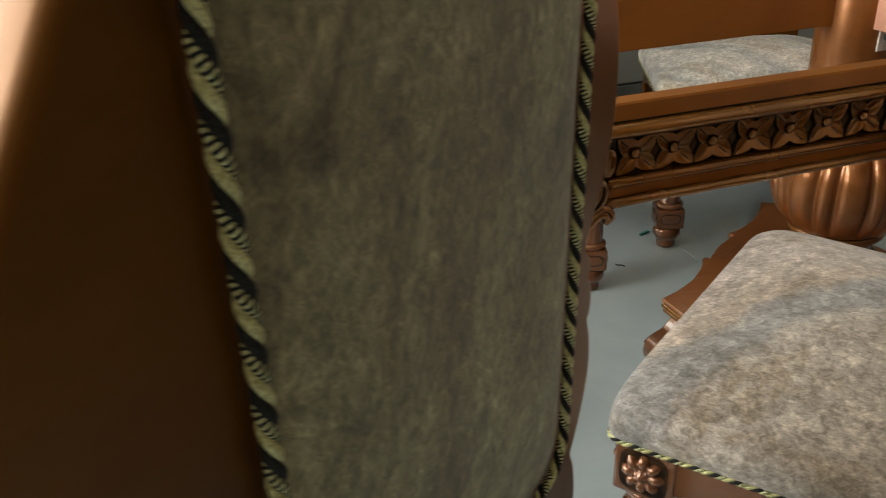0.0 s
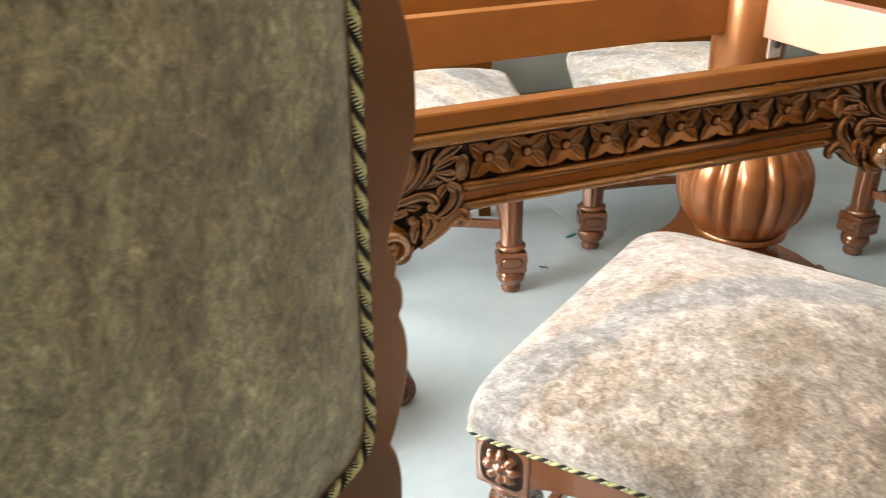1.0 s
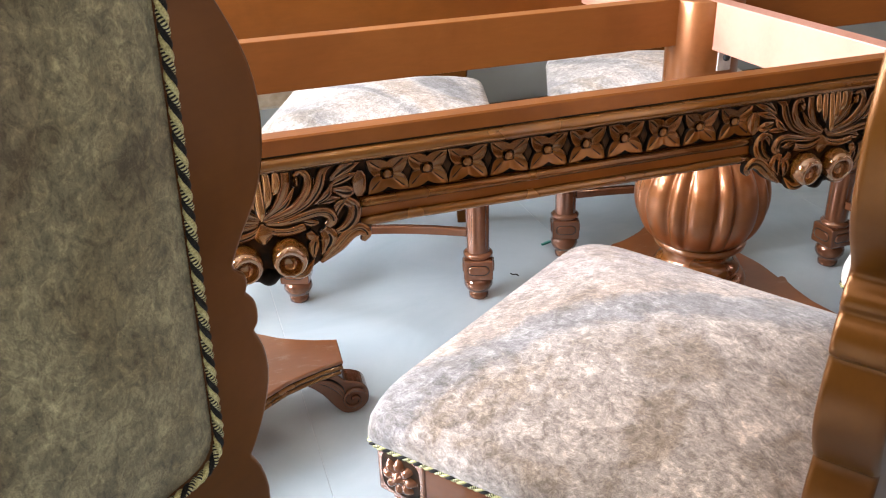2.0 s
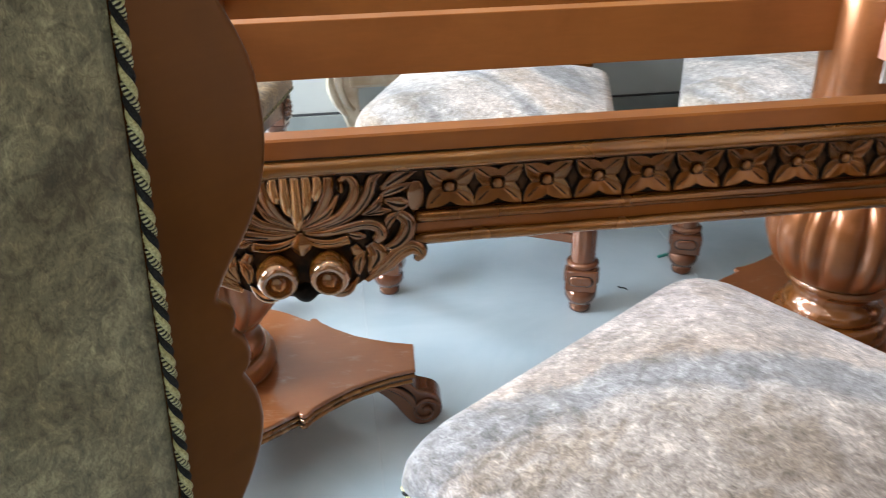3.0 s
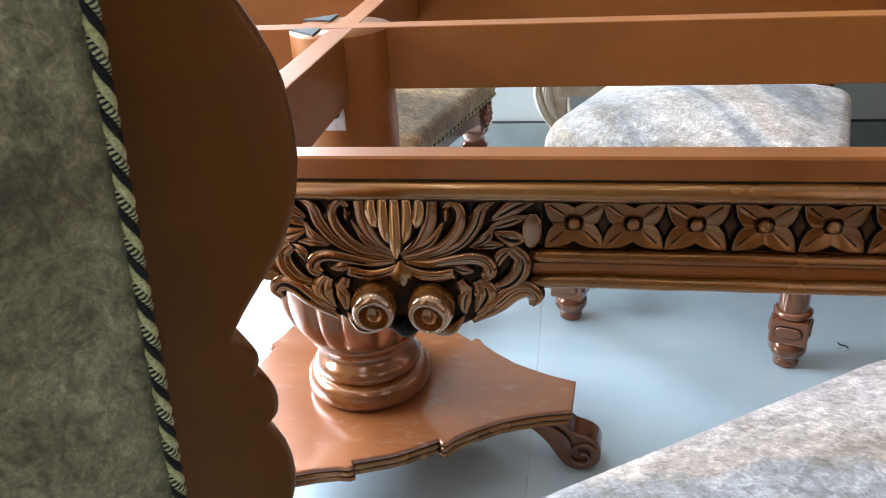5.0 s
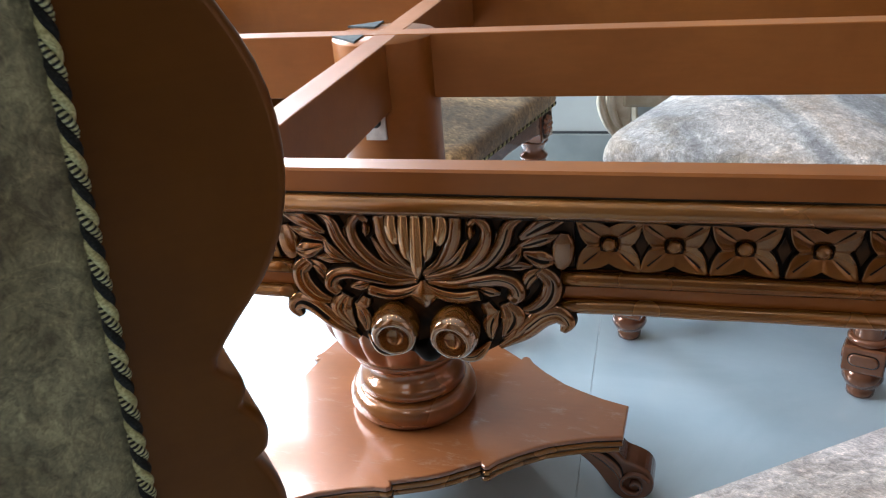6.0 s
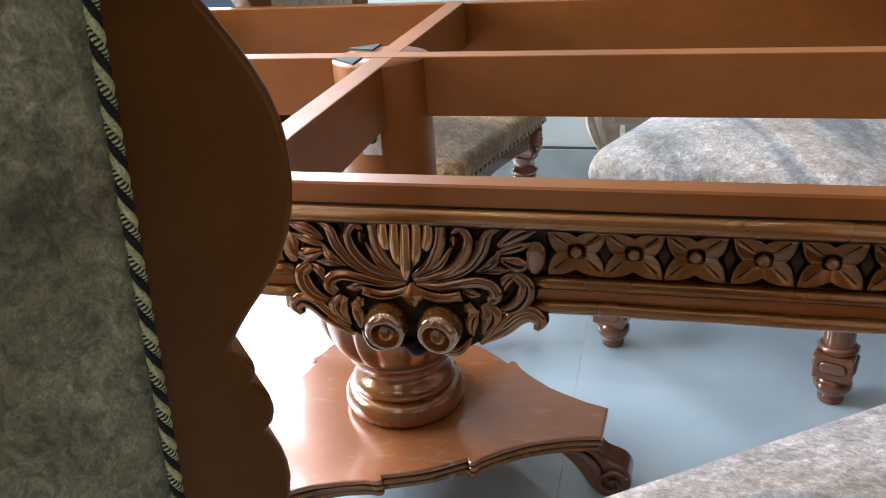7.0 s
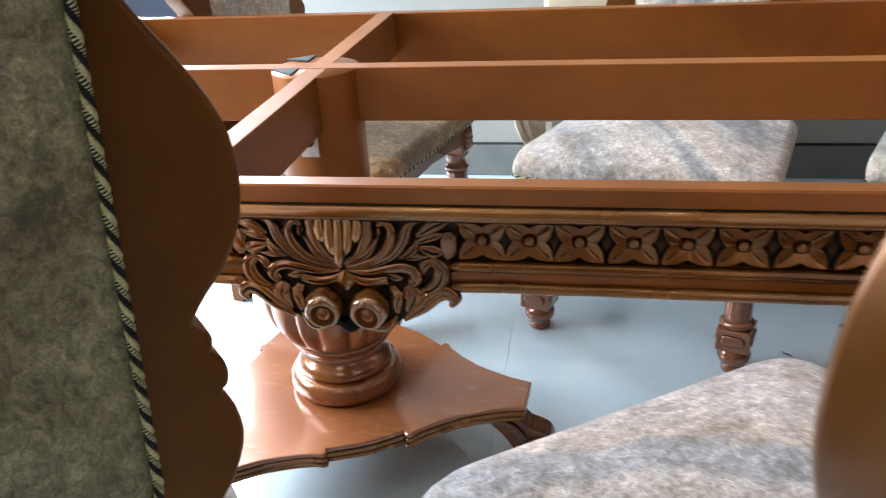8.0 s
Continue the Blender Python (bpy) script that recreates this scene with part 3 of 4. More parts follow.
def ring_cup():
    """A round ball with a sunk bowl cut into its face and a fat rolled rim."""
    prof = [(0.0, -0.002), (0.0045, -0.0024), (0.0088, -0.0042), (0.0108, -0.0082), (0.0118, -0.0122), (0.0134, -0.0142), (0.0156, -0.0136), (0.0178, -0.0102), (0.0194, -0.0045), (0.0198, 0.0015), (0.0188, 0.008), (0.015, 0.014)]
    verts, faces, slots, n = [], [], [], 32
    for r, y in prof:
        for k in range(n):
            a = 2 * math.pi * k / n
            # the bowl sits low in the ball
            drop = -0.0022 if r < 0.0125 else 0.0
            verts.append((r * math.cos(a) * 0.97, y, r * math.sin(a) * 1.03 + drop))
    for i in range(len(prof) - 1):
        for k in range(n):
            j = (k + 1) % n
            faces.append((i * n + k, i * n + j, (i + 1) * n + j, (i + 1) * n + k))
            slots.append(1 if i < 3 else 0)
    return mesh_of("hollow_ball", verts, faces, [BALL, LEAFY], True, slots)


RING = ring_cup()
MED_MESH = []
for name, rows, lift, groove in STRANDS:
    for flip in (1, -1):
        v, f = strand(carve_rows(rows, flip), 0.0, lift, 7, groove)
        MED_MESH.append((name, mesh_of(name, v, f, [LEAFY, GLAZE], True, GLAZED if name != "pad_leaf" else None)))
SHELL = [[(92, 114, 14), (95, 150, 18), (84, 196, 16), (72, 216, 4)], [(46, 112, 15), (47, 170, 18), (38, 240, 17), (20, 276, 4)], [(0, 112, 15), (0, 190, 18), (0, 285, 17), (0, 326, 3)]]
for lobe in SHELL:
    for flip in (1, -1) if lobe[0][0] else (1,):
        v, f = strand(carve_rows([(409 + dx, cy, hw) for dx, cy, hw in lobe], flip) if flip == 1 else carve_rows([(411 + dx, cy, hw) for dx, cy, hw in lobe], -1), -0.003, 0.75, 7, 0.0)
        crest = max(p[2] for p in v)
        v = [(x, y - (0.14 if lobe[0][0] else 0.2) * (crest - z), z) for x, y, z in v]
        MED_MESH.append(("shell_lobe", mesh_of("shell_lobe", v, f, [SHELL_LIT, GLAZE], True, GLAZED)))
v, f = strand(carve_rows([(410, 358, 6), (410, 410, 42), (410, 462, 5)]), 0.0, 0.35, 6, 0.0)
MED_MESH.append(("diamond_leaf", mesh_of("diamond_leaf", v, f, LEAFY)))
v, f = strand(carve_rows([(350, 612, 12), (410, 622, 32), (470, 612, 12)]), 0.0, 0.8, 6, 0.0)
MED_MESH.append(("pendant", mesh_of("pendant", v, f, GLAZE)))
for flip in (1, -1):
    v, f = strand(carve_rows([(590, 172, 8), (606, 172, 24), (622, 172, 8)], flip), 0.0, 1.0, 5)
    MED_MESH.append(("knob", mesh_of("knob", v, f, LEAFY)))
half = [((cx - 410) * U, -(cy - 350) * (1.05 if cy > 350 else 1.0) * U / 0.9 - (0.001 if cy < 120 else 0)) for cx, cy in CONTOUR]
BACKING = prism("backing", half + [(-x, z) for x, z in half[::-1] if x > 0], 0.0002, 0.018, GROUND, "y")

for mx in MED:
    med = table_part("carved_medallion", BACKING, label="dark glazed medallion with acanthus scrolls and a shell", m=pose(mx, -0.0055, 0.6465))
    for name, me in MED_MESH:
        part(name, me, med)
    for flip in (1, -1):
        part("hollow_ball", RING, med, "polished golden-brown hollowed ball", m=pose(flip * 0.0256, -0.009, -0.0455, 10, 0, flip * -6) @ Matrix.Scale(1.1, 4))

# pedestals
PED = [("foot_ring", [(0.094, 0.137), (0.1, 0.142), (0.1045, 0.153), (0.103, 0.166), (0.097, 0.177), (0.09, 0.1805)], TURNED),
       ("upper_ring", [(0.084, 0.179), (0.0885, 0.185), (0.0875, 0.194), (0.081, 0.203), (0.0745, 0.209), (0.07, 0.22), (0.0735, 0.231), (0.082, 0.237), (0.0925, 0.242), (0.0945, 0.25), (0.088, 0.2565)], TURNED),
       ("post", [(0.07, 0.47), (0.0685, 0.5), (0.068, 0.56), (0.068, 0.742), (0.0675, 0.7435)], COPPER)]
bulb_profile = [(0.08, 0.2565)] + [(0.134 * math.sin(math.acos(max(-1, min(1, (z - 0.352) / 0.118)))) ** 0.8, z) for z in [0.262 + 0.0105 * k for k in range(19)]] + [(0.07, 0.463), (0.062, 0.48)]
PLATE_Z = 0.137


def plate_outline(scale=1.0):
    """Three arms with straight tips, a cusped lobe between each two."""
    pts = []
    half_arm = [(0.355, 0.0), (0.355, 0.039), (0.313, 0.05), (0.278, 0.064), (0.248, 0.078), (0.208, 0.107), (0.183, 0.13), (0.173, 0.145), (0.166, 0.1475), (0.161, 0.144), (0.159, 0.138)]
    lobe = [(45, 0.208), (50, 0.206), (55, 0.206), (60, 0.206)]
    side = half_arm[1:] + [(r * math.cos(radians(a)), r * math.sin(radians(a))) for a, r in lobe]
    mirror = [(x, -y) for x, y in side[::-1]]
    unit = mirror[1:] + side
    for k in range(3):
        c, s = math.cos(radians(120 * k)), math.sin(radians(120 * k))
        pts += [(scale * (x * c - y * s), scale * (x * s + y * c)) for x, y in unit]
    return pts


PLATE = prism("base_plate", plate_outline(), 0.128, PLATE_Z, PLATE_WOOD, "z", 0.003)
PLATE_LOW = [("base_groove", prism("base_groove", plate_outline(0.982), 0.1255, 0.128, GLAZE)),
             ("base_moulding", prism("base_moulding", plate_outline(0.997), 0.1155, 0.1255, GOLDEN, "z", 0.0035)),
             ("base_groove", prism("base_groove", plate_outline(0.975), 0.113, 0.1155, GLAZE)),
             ("base_moulding", prism("base_moulding", plate_outline(0.985), 0.104, 0.113, GOLDEN, "z", 0.003))]
prof_foot = [(0.262, 0.1035), (0.335, 0.1035), (0.346, 0.092), (0.358, 0.078), (0.375, 0.072), (0.392, 0.063), (0.401, 0.046), (0.4, 0.024), (0.388, 0.008), (0.37, 0.0), (0.352, 0.002),
             (0.34, 0.012), (0.328, 0.028), (0.314, 0.05), (0.296, 0.07), (0.276, 0.086)]
FOOT = prism("scroll_foot", [tuple(p) for p in spline(prof_foot[1:] + prof_foot[:1], 3)][:-1] + [prof_foot[0]], -0.025, 0.025, CLAW, "y", 0.004)


def volute():
    rows = []
    for k in range(22):
        a, r = 0.5 + k * 0.42, 0.026 - 0.0011 * k
        rows.append((r * math.cos(a), r * math.sin(a), 0.0032))
    v, f = strand(rows, 0.0, 1.0, 2)
    return mesh_of("volute", v, f, CLAW)


def foot_leaf():
    """A grooved leaf that runs down the side of the scroll foot."""
    v, f = strand([(0.298, 0.092, 0.003), (0.325, 0.082, 0.0085), (0.345, 0.062, 0.008), (0.352, 0.04, 0.003)], 0.0, 0.55, 6, 0.5)
    return mesh_of("foot_leaf", v, f, [CLAW, GLAZE], True, GLAZED)


VOLUTE, FOOT_LEAF = volute(), foot_leaf()
SETS = {0: ((-0.018, 0.04), (-0.012, 0.026), (-0.026, 0.04, -3.5)), 180: ((0.032, -0.006), (0.022, -0.01), (0.014, 0.01, 183.0))}
for side, px in zip((0, 180), PX):
    (rx, ry), (bx, by), (qx, qy, turn) = SETS[side]
    for name, profile, mat in PED:
        spot = pose(px + (0.007 if side == 0 else -0.007), PY, 0) if name == "post" else pose(px + rx, PY + ry, 0)
        table_part(name, lathe(name, profile, RAIL if name == "post" and side == 0 else mat, 56), label="turned " + name.replace("_", " "), m=spot)
    table_part("ribbed_bulb", lathe("ribbed_bulb", bulb_profile, COPPER, 192, 16, 0.16, (0.258, 0.47)), label="copper gadrooned gourd-shaped bulb", m=pose(px + bx, PY + by, 0))
    plate = pose(px + qx, PY + qy, 0, 0, 0, turn)
    table_part("base_plate", PLATE, label="shaped three-armed base plate with light scuffs", m=plate)
    for name, me in PLATE_LOW:
        table_part(name, me, m=plate)
    for k in range(3):
        arm = plate @ pose(0, 0, 0, 0, 0, 120 * k)
        foot = table_part("scroll_foot", FOOT, label="carved scroll foot", m=arm)
        part("volute", VOLUTE, foot, m=pose(0.371, -0.0265, 0.034))
        part("foot_leaf", FOOT_LEAF, foot, m=pose(0, -0.0245, 0))
        part("foot_leaf", FOOT_LEAF, foot, m=pose(0, 0.0245, 0) @ Matrix.Diagonal((1, -1, 1, 1)))
        part("volute", VOLUTE, foot, m=pose(0.371, 0.0265, 0.034) @ pose(0, 0, 0, 0, 0, 180) @ Matrix.Diagonal((-1, 1, 1, 1)))
    # dark pads let into the post's top, and the bolted bracket under the cross beam
    flip = 1 if side == 0 else -1
    for y0, y1 in ((0.414, 0.4525), (0.5, 0.542)):
        table_part("wedge_pad", prism("wedge_pad", [(px - flip * 0.015, y0), (px - flip * 0.015, y1), (px - flip * 0.058, y1 - 0.002 if y0 < PY else y0 + 0.012)], 0.7432, 0.7462, SLATE))
    br = table_part("bracket", box("bracket", (-0.014, -0.002, -0.02), (0.014, 0.002, 0.02), WHITE_PLATE, 0.001), label="pale bolted angle bracket", m=pose(px + flip * 0.007, PY - 0.0705, 0.642))
    bolt = lathe("bolt", [(0.0065, 0.0), (0.0065, 0.004), (0.004, 0.0055)], BLACK, 12)
    part("bolt", bolt, br, m=pose(0.002, -0.002, 0.004, 90, 0, 0))


# ---- chairs ----
def rope(path, normal, radius=0.0021, thick=0.0023, pitch=0.025):
    """Three-strand twisted cord along a path in one plane: plain gold, gold bound with black, and black."""
    pts = [Vector(p) for p in path]
    pts.append(pts[0])
    lens = [0.0]
    for a, b in zip(pts, pts[1:]):
        lens.append(lens[-1] + (b - a).length)
    total = lens[-1]
    turns = max(1, round(total / pitch))
    per, sides = 24, 8
    count = turns * per
    verts, faces, slots, i = [], [], [], 0
    nrm = Vector(normal).normalized()
    rings = {0: [], 1: [], 2: []}
    for k in range(count):
        s = total * k / count
        while i < len(lens) - 2 and lens[i + 1] < s:
            i += 1
        t = (s - lens[i]) / max(1e-9, lens[i + 1] - lens[i])
        p = pts[i].lerp(pts[i + 1], t)
        tan = (pts[i + 1] - pts[i]).normalized()
        side = tan.cross(nrm).normalized()
        up = side.cross(tan).normalized()
        # a third of a turn over: each strand runs on into the next, as one length of cord
        ang = 2 * math.pi * (turns + 1 / 3) * k / count
        loose = 1 + 0.06 * noise.noise(Vector((s * 60, pitch, 0.0)))
        for st in (0, 1, 2):
            a = ang + 2 * math.pi * st / 3
            out = side * math.cos(a) + up * math.sin(a)
            c = p + out * radius * loose
            # ring tilted along the strand's own direction; the bound strand is ridged
            d = (tan * pitch + (up * math.cos(a) - side * math.sin(a)) * 2 * math.pi * radius).normalized()
            e2 = d.cross(out).normalized()
            th = thick * loose * (0.93 if st == 1 and k % 2 else 1.0)
            rings[st].append([c + (out * math.cos(q) + e2 * math.sin(q)) * th for q in [2 * math.pi * h / sides for h in range(sides)]])
    for st in (0, 1, 2):
        for ring in rings[st]:
            verts += [tuple(q) for q in ring]
    ring_count = 3 * count
    for r1 in range(ring_count):
        st, k = divmod(r1, count)
        b1, b2 = r1 * sides, (r1 + 1) % ring_count * sides
        for q in range(sides):
            r2 = (q + 1) % sides
            faces.append((b1 + q, b1 + r2, b2 + r2, b2 + q))
            slots.append(2 if st == 1 and k % 2 else st)
    return mesh_of("cord", verts, faces, [GOLD_PLAIN, GOLD_THREAD, BLACK_THREAD], True, slots)


SEAT_F, SEAT_B, YF, YR = 0.268, 0.236, 0.517, 0.055


def seat_outline(n=22, inset=0.0, corner=0.03):
    """Rounded trapezium of the seat, anticlockwise."""
    cs = [(SEAT_F - inset, YF - inset), (-SEAT_F + inset, YF - inset), (-SEAT_B + inset, YR + inset), (SEAT_B - inset, YR + inset)]
    pts = []
    for i in range(4):
        p, a, b = Vector(cs[i]), Vector(cs[i - 1]), Vector(cs[(i + 1) % 4])
        s, e = p + (a - p).normalized() * corner, p + (b - p).normalized() * corner
        for k in range(7):
            t = k / 6
            pts.append(((1 - t) ** 2) * s + 2 * t * (1 - t) * p + t * t * e)
        nxt, nb = b, Vector(cs[(i + 2) % 4])
        e2 = nxt + (p - nxt).normalized() * corner
        for k in range(1, n):
            pts.append(e.lerp(e2, k / n))
    return pts


def cushion():
    ring, soft = seat_outline(18, 0.0, 0.022), seat_outline(18, 0.0, 0.075)
    n, layers = len(ring), 18
    cen = Vector((0, (YF + YR) / 2))
    verts, faces = [], []
    for i in range(layers + 1):
        f = i / layers
        for k, p in enumerate(ring):
            p = p.lerp(soft[k], min(1.0, max(0.0, (i - 1) / 4)))
            bulge = [0.985, 1.012, 1.03, 1.034, 1.026, 1.008]
            heights = [0.382, 0.392, 0.403, 0.416, 0.427, 0.437]
            if i < 6:
                q, z = cen + (p - cen) * bulge[i], heights[i]
            else:
                s = 1.008 * (1 - ((i - 5) / (layers - 5)) ** 1.05 * 0.985)
                q = cen + (p - cen) * s
                z = 0.437 + 0.046 * (1 - s ** 2.0)
                z += 0.004 * noise.noise(Vector((q[0] * 7, q[1] * 7, 3.1))) * (1 - s * s)
            # pinched corners
            edge = max(0.0, abs(p[0]) / SEAT_F - 0.93) * max(0.0, abs(p[1] - cen[1]) / (YF - cen[1]) - 0.9) * 140
            if i > 1:
                z -= min(1.0, edge) * 0.02 * max(0.0, 1 - (i - 1) / 9)
            verts.append((q[0], q[1], z))
    for i in range(layers):
        for k in range(n):
            j = (k + 1) % n
            faces.append((i * n + k, i * n + j, (i + 1) * n + j, (i + 1) * n + k))
    faces.append(tuple(layers * n + k for k in range(n)))
    return mesh_of("cushion", verts, faces, SEAT_FABRIC)


BACK_HALF = [(0.3, 0.1986), (0.4, 0.2035), (0.455, 0.2083), (0.49, 0.2116), (0.52, 0.2049), (0.538, 0.1956), (0.544, 0.1994), (0.56, 0.2121), (0.585, 0.2256), (0.61, 0.2316),
             (0.635, 0.2285), (0.652, 0.2212), (0.657, 0.2206), (0.661, 0.2255), (0.672, 0.2273), (0.684, 0.224), (0.693, 0.2168), (0.697, 0.2167), (0.703, 0.2191), (0.711, 0.2169),
             (0.719, 0.2073), (0.727, 0.2081), (0.745, 0.2217), (0.765, 0.2393), (0.79, 0.2528), (0.82, 0.2596), (0.85, 0.2595), (0.88, 0.2529), (0.91, 0.2383), (0.94, 0.2196),
             (0.965, 0.2031), (0.99, 0.1916), (1.02, 0.1863), (1.05, 0.1878), (1.08, 0.1772), (1.1, 0.1402), (1.125, 0.0878), (1.14, 0)]


def back_board():
    rows = spline([(z, w) for z, w in BACK_HALF], 2)
    rows = [(r[0], max(0.0, r[1])) for r in rows]
    outline = [(w, z) for z, w in rows] + [(-w, z) for z, w in rows[-2::-1]]
    n = len(outline)
    pts = [Vector(p) for p in outline]
    inward = []
    for k in range(n):
        d = pts[min(k + 5, n - 1)] - pts[max(k - 5, 0)]
        inward.append(Vector((-d.y, d.x)).normalized())
    # softly rolled towards the back, crisper towards the front
    loops = ((0.003, 0.006), (0.0035, 0.0036), (0.005, 0.0016), (0.0075, 0.0004), (0.011, 0.0), (0.05, 0.0), (0.0545, 0.0015), (0.056, 0.005))
    verts = [(p.x + g * q.x, y, p.y + g * q.y) for y, g in loops for p, q in zip(pts, inward)]
    faces = [(i * n + k, i * n + (k + 1) % n, (i + 1) * n + (k + 1) % n, (i + 1) * n + k) for i in range(len(loops) - 1) for k in range(n)]
    faces += [tuple(range(n))[::-1], tuple((len(loops) - 1) * n + k for k in range(n))]
    me = mesh_of("back_frame", verts, faces, STILE)
    bm = bmesh.new()
    bm.from_mesh(me)
    bmesh.ops.recalc_face_normals(bm, faces=bm.faces)
    bm.to_mesh(me)
    bm.free()
    for poly in me.polygons:
        poly.use_smooth = len(poly.vertices) == 4
    return me


def panel_path(y, grow=0.0, n=12):
    lo, hi, wl, wh, c = 0.57, 1.045, 0.149 + grow, 0.1665 + grow, 0.03
    cs = [(wl, lo - grow), (wh, hi + grow), (-wh, hi + grow), (-wl, lo - grow)]
    pts = []
    for i in range(4):
        p, a, b = Vector(cs[i]), Vector(cs[i - 1]), Vector(cs[(i + 1) % 4])
        s, e = p + (a - p).normalized() * c, p + (b - p).normalized() * c
        for k in range(6):
            t = k / 5
            q = ((1 - t) ** 2) * s + 2 * t * (1 - t) * p + t * t * e
            pts.append((q[0], y, q[1]))
        e2 = b + (p - b).normalized() * c
        for k in range(1, n):
            q = e.lerp(e2, k / n)
            pts.append((q[0], y, q[1]))
    return pts


def panel(y, sign, thick, mat):
    """Upholstered panel, gently pillowed towards sign."""
    ring = [Vector(p) for p in panel_path(y)]
    n, layers = len(ring), 8
    cen = Vector((0, y, 0.79))
    verts, faces = [], []
    for i in range(layers + 1):
        s = 1 - (i / layers) ** 1.2 * 0.98
        for p in ring:
            q = cen + (p - cen) * s
            lift = thick * (1 - s ** 5) ** 0.8
            q.y = y + sign * lift
            verts.append(tuple(q))
    for i in range(layers):
        for k in range(n):
            j = (k + 1) % n
            faces.append((i * n + k, i * n + j, (i + 1) * n + j, (i + 1) * n + k))
    faces.append(tuple(layers * n + k for k in range(n)))
    return mesh_of("upholstery", verts, faces, mat)


def oval_boss():
    bm = bmesh.new()
    rim = []
    for s, d in ((1.0, 0.0), (1.0, -0.0028), (0.8, -0.0035)):
        loop = []
        for k in range(20):
            a = 2 * math.pi * k / 20
            loop.append(bm.verts.new((s * (0.013 * math.copysign(1, math.cos(a)) + 0.0115 * math.cos(a)), d, s * 0.0115 * math.sin(a))))
        rim.append(loop)
    for a, b in zip(rim, rim[1:]):
        for k in range(20):
            bm.faces.new((a[k], a[(k + 1) % 20], b[(k + 1) % 20], b[k]))
    bm.faces.new(rim[-1])
    return bm_mesh("oval_boss", bm, ROSY, True)


def rosette():
    """A small carved flower in one piece: eight plump petals round a raised knob."""
    n, rings = 64, 8
    verts, faces = [(0.0, -0.0085, 0.0)], []
    for i in range(1, rings + 1):
        f = i / rings
        for k in range(n):
            a = 2 * math.pi * k / n
            lobe = abs(math.cos(4 * a)) ** 0.6
            r = 0.022 * f * (1 - (1 - lobe) * 0.42 * f)
            knob = 0.0062 * max(0.0, 1 - (f / 0.3) ** 2) ** 0.5 if f < 0.3 else 0.0
            h = 0.0014 + knob + (0.0045 * math.sin(math.pi * min(1.0, (f - 0.25) / 0.75)) * (0.25 + 0.75 * lobe) if f > 0.25 else 0.0)
            verts.append((r * math.cos(a), -h if i < rings else 0.0, r * math.sin(a)))
    for k in range(n):
        j = (k + 1) % n
        faces.append((0, 1 + j, 1 + k))
        for i in range(rings - 1):
            p, q = 1 + i * n, 1 + (i + 1) * n
            faces.append((p + k, p + j, q + j, q + k))
    bm = bmesh.new()
    bm.from_mesh(mesh_of("rosette", verts, faces, ROSY))
    return bm_mesh("rosette", bm, ROSY, True)


BOSS, ROSETTE = oval_boss(), rosette()
SUNK = prism("sunk_ground", [(0.029 * math.copysign(abs(math.cos(2 * math.pi * k / 24)) ** 0.5, math.cos(2 * math.pi * k / 24)), 0.029 * math.copysign(abs(math.sin(2 * math.pi * k / 24)) ** 0.5, math.sin(2 * math.pi * k / 24))) for k in range(24)], -0.0005, 0.002, GROUND, "y")
RIM_DARK = prism("boss_groove", [(0.013 * math.copysign(1, math.cos(a)) + 0.0135 * math.cos(a), 0.0135 * math.sin(a)) for a in [2 * math.pi * (k + 0.5) / 20 for k in range(20)]], -0.0006, 0.002, GLAZE, "y")


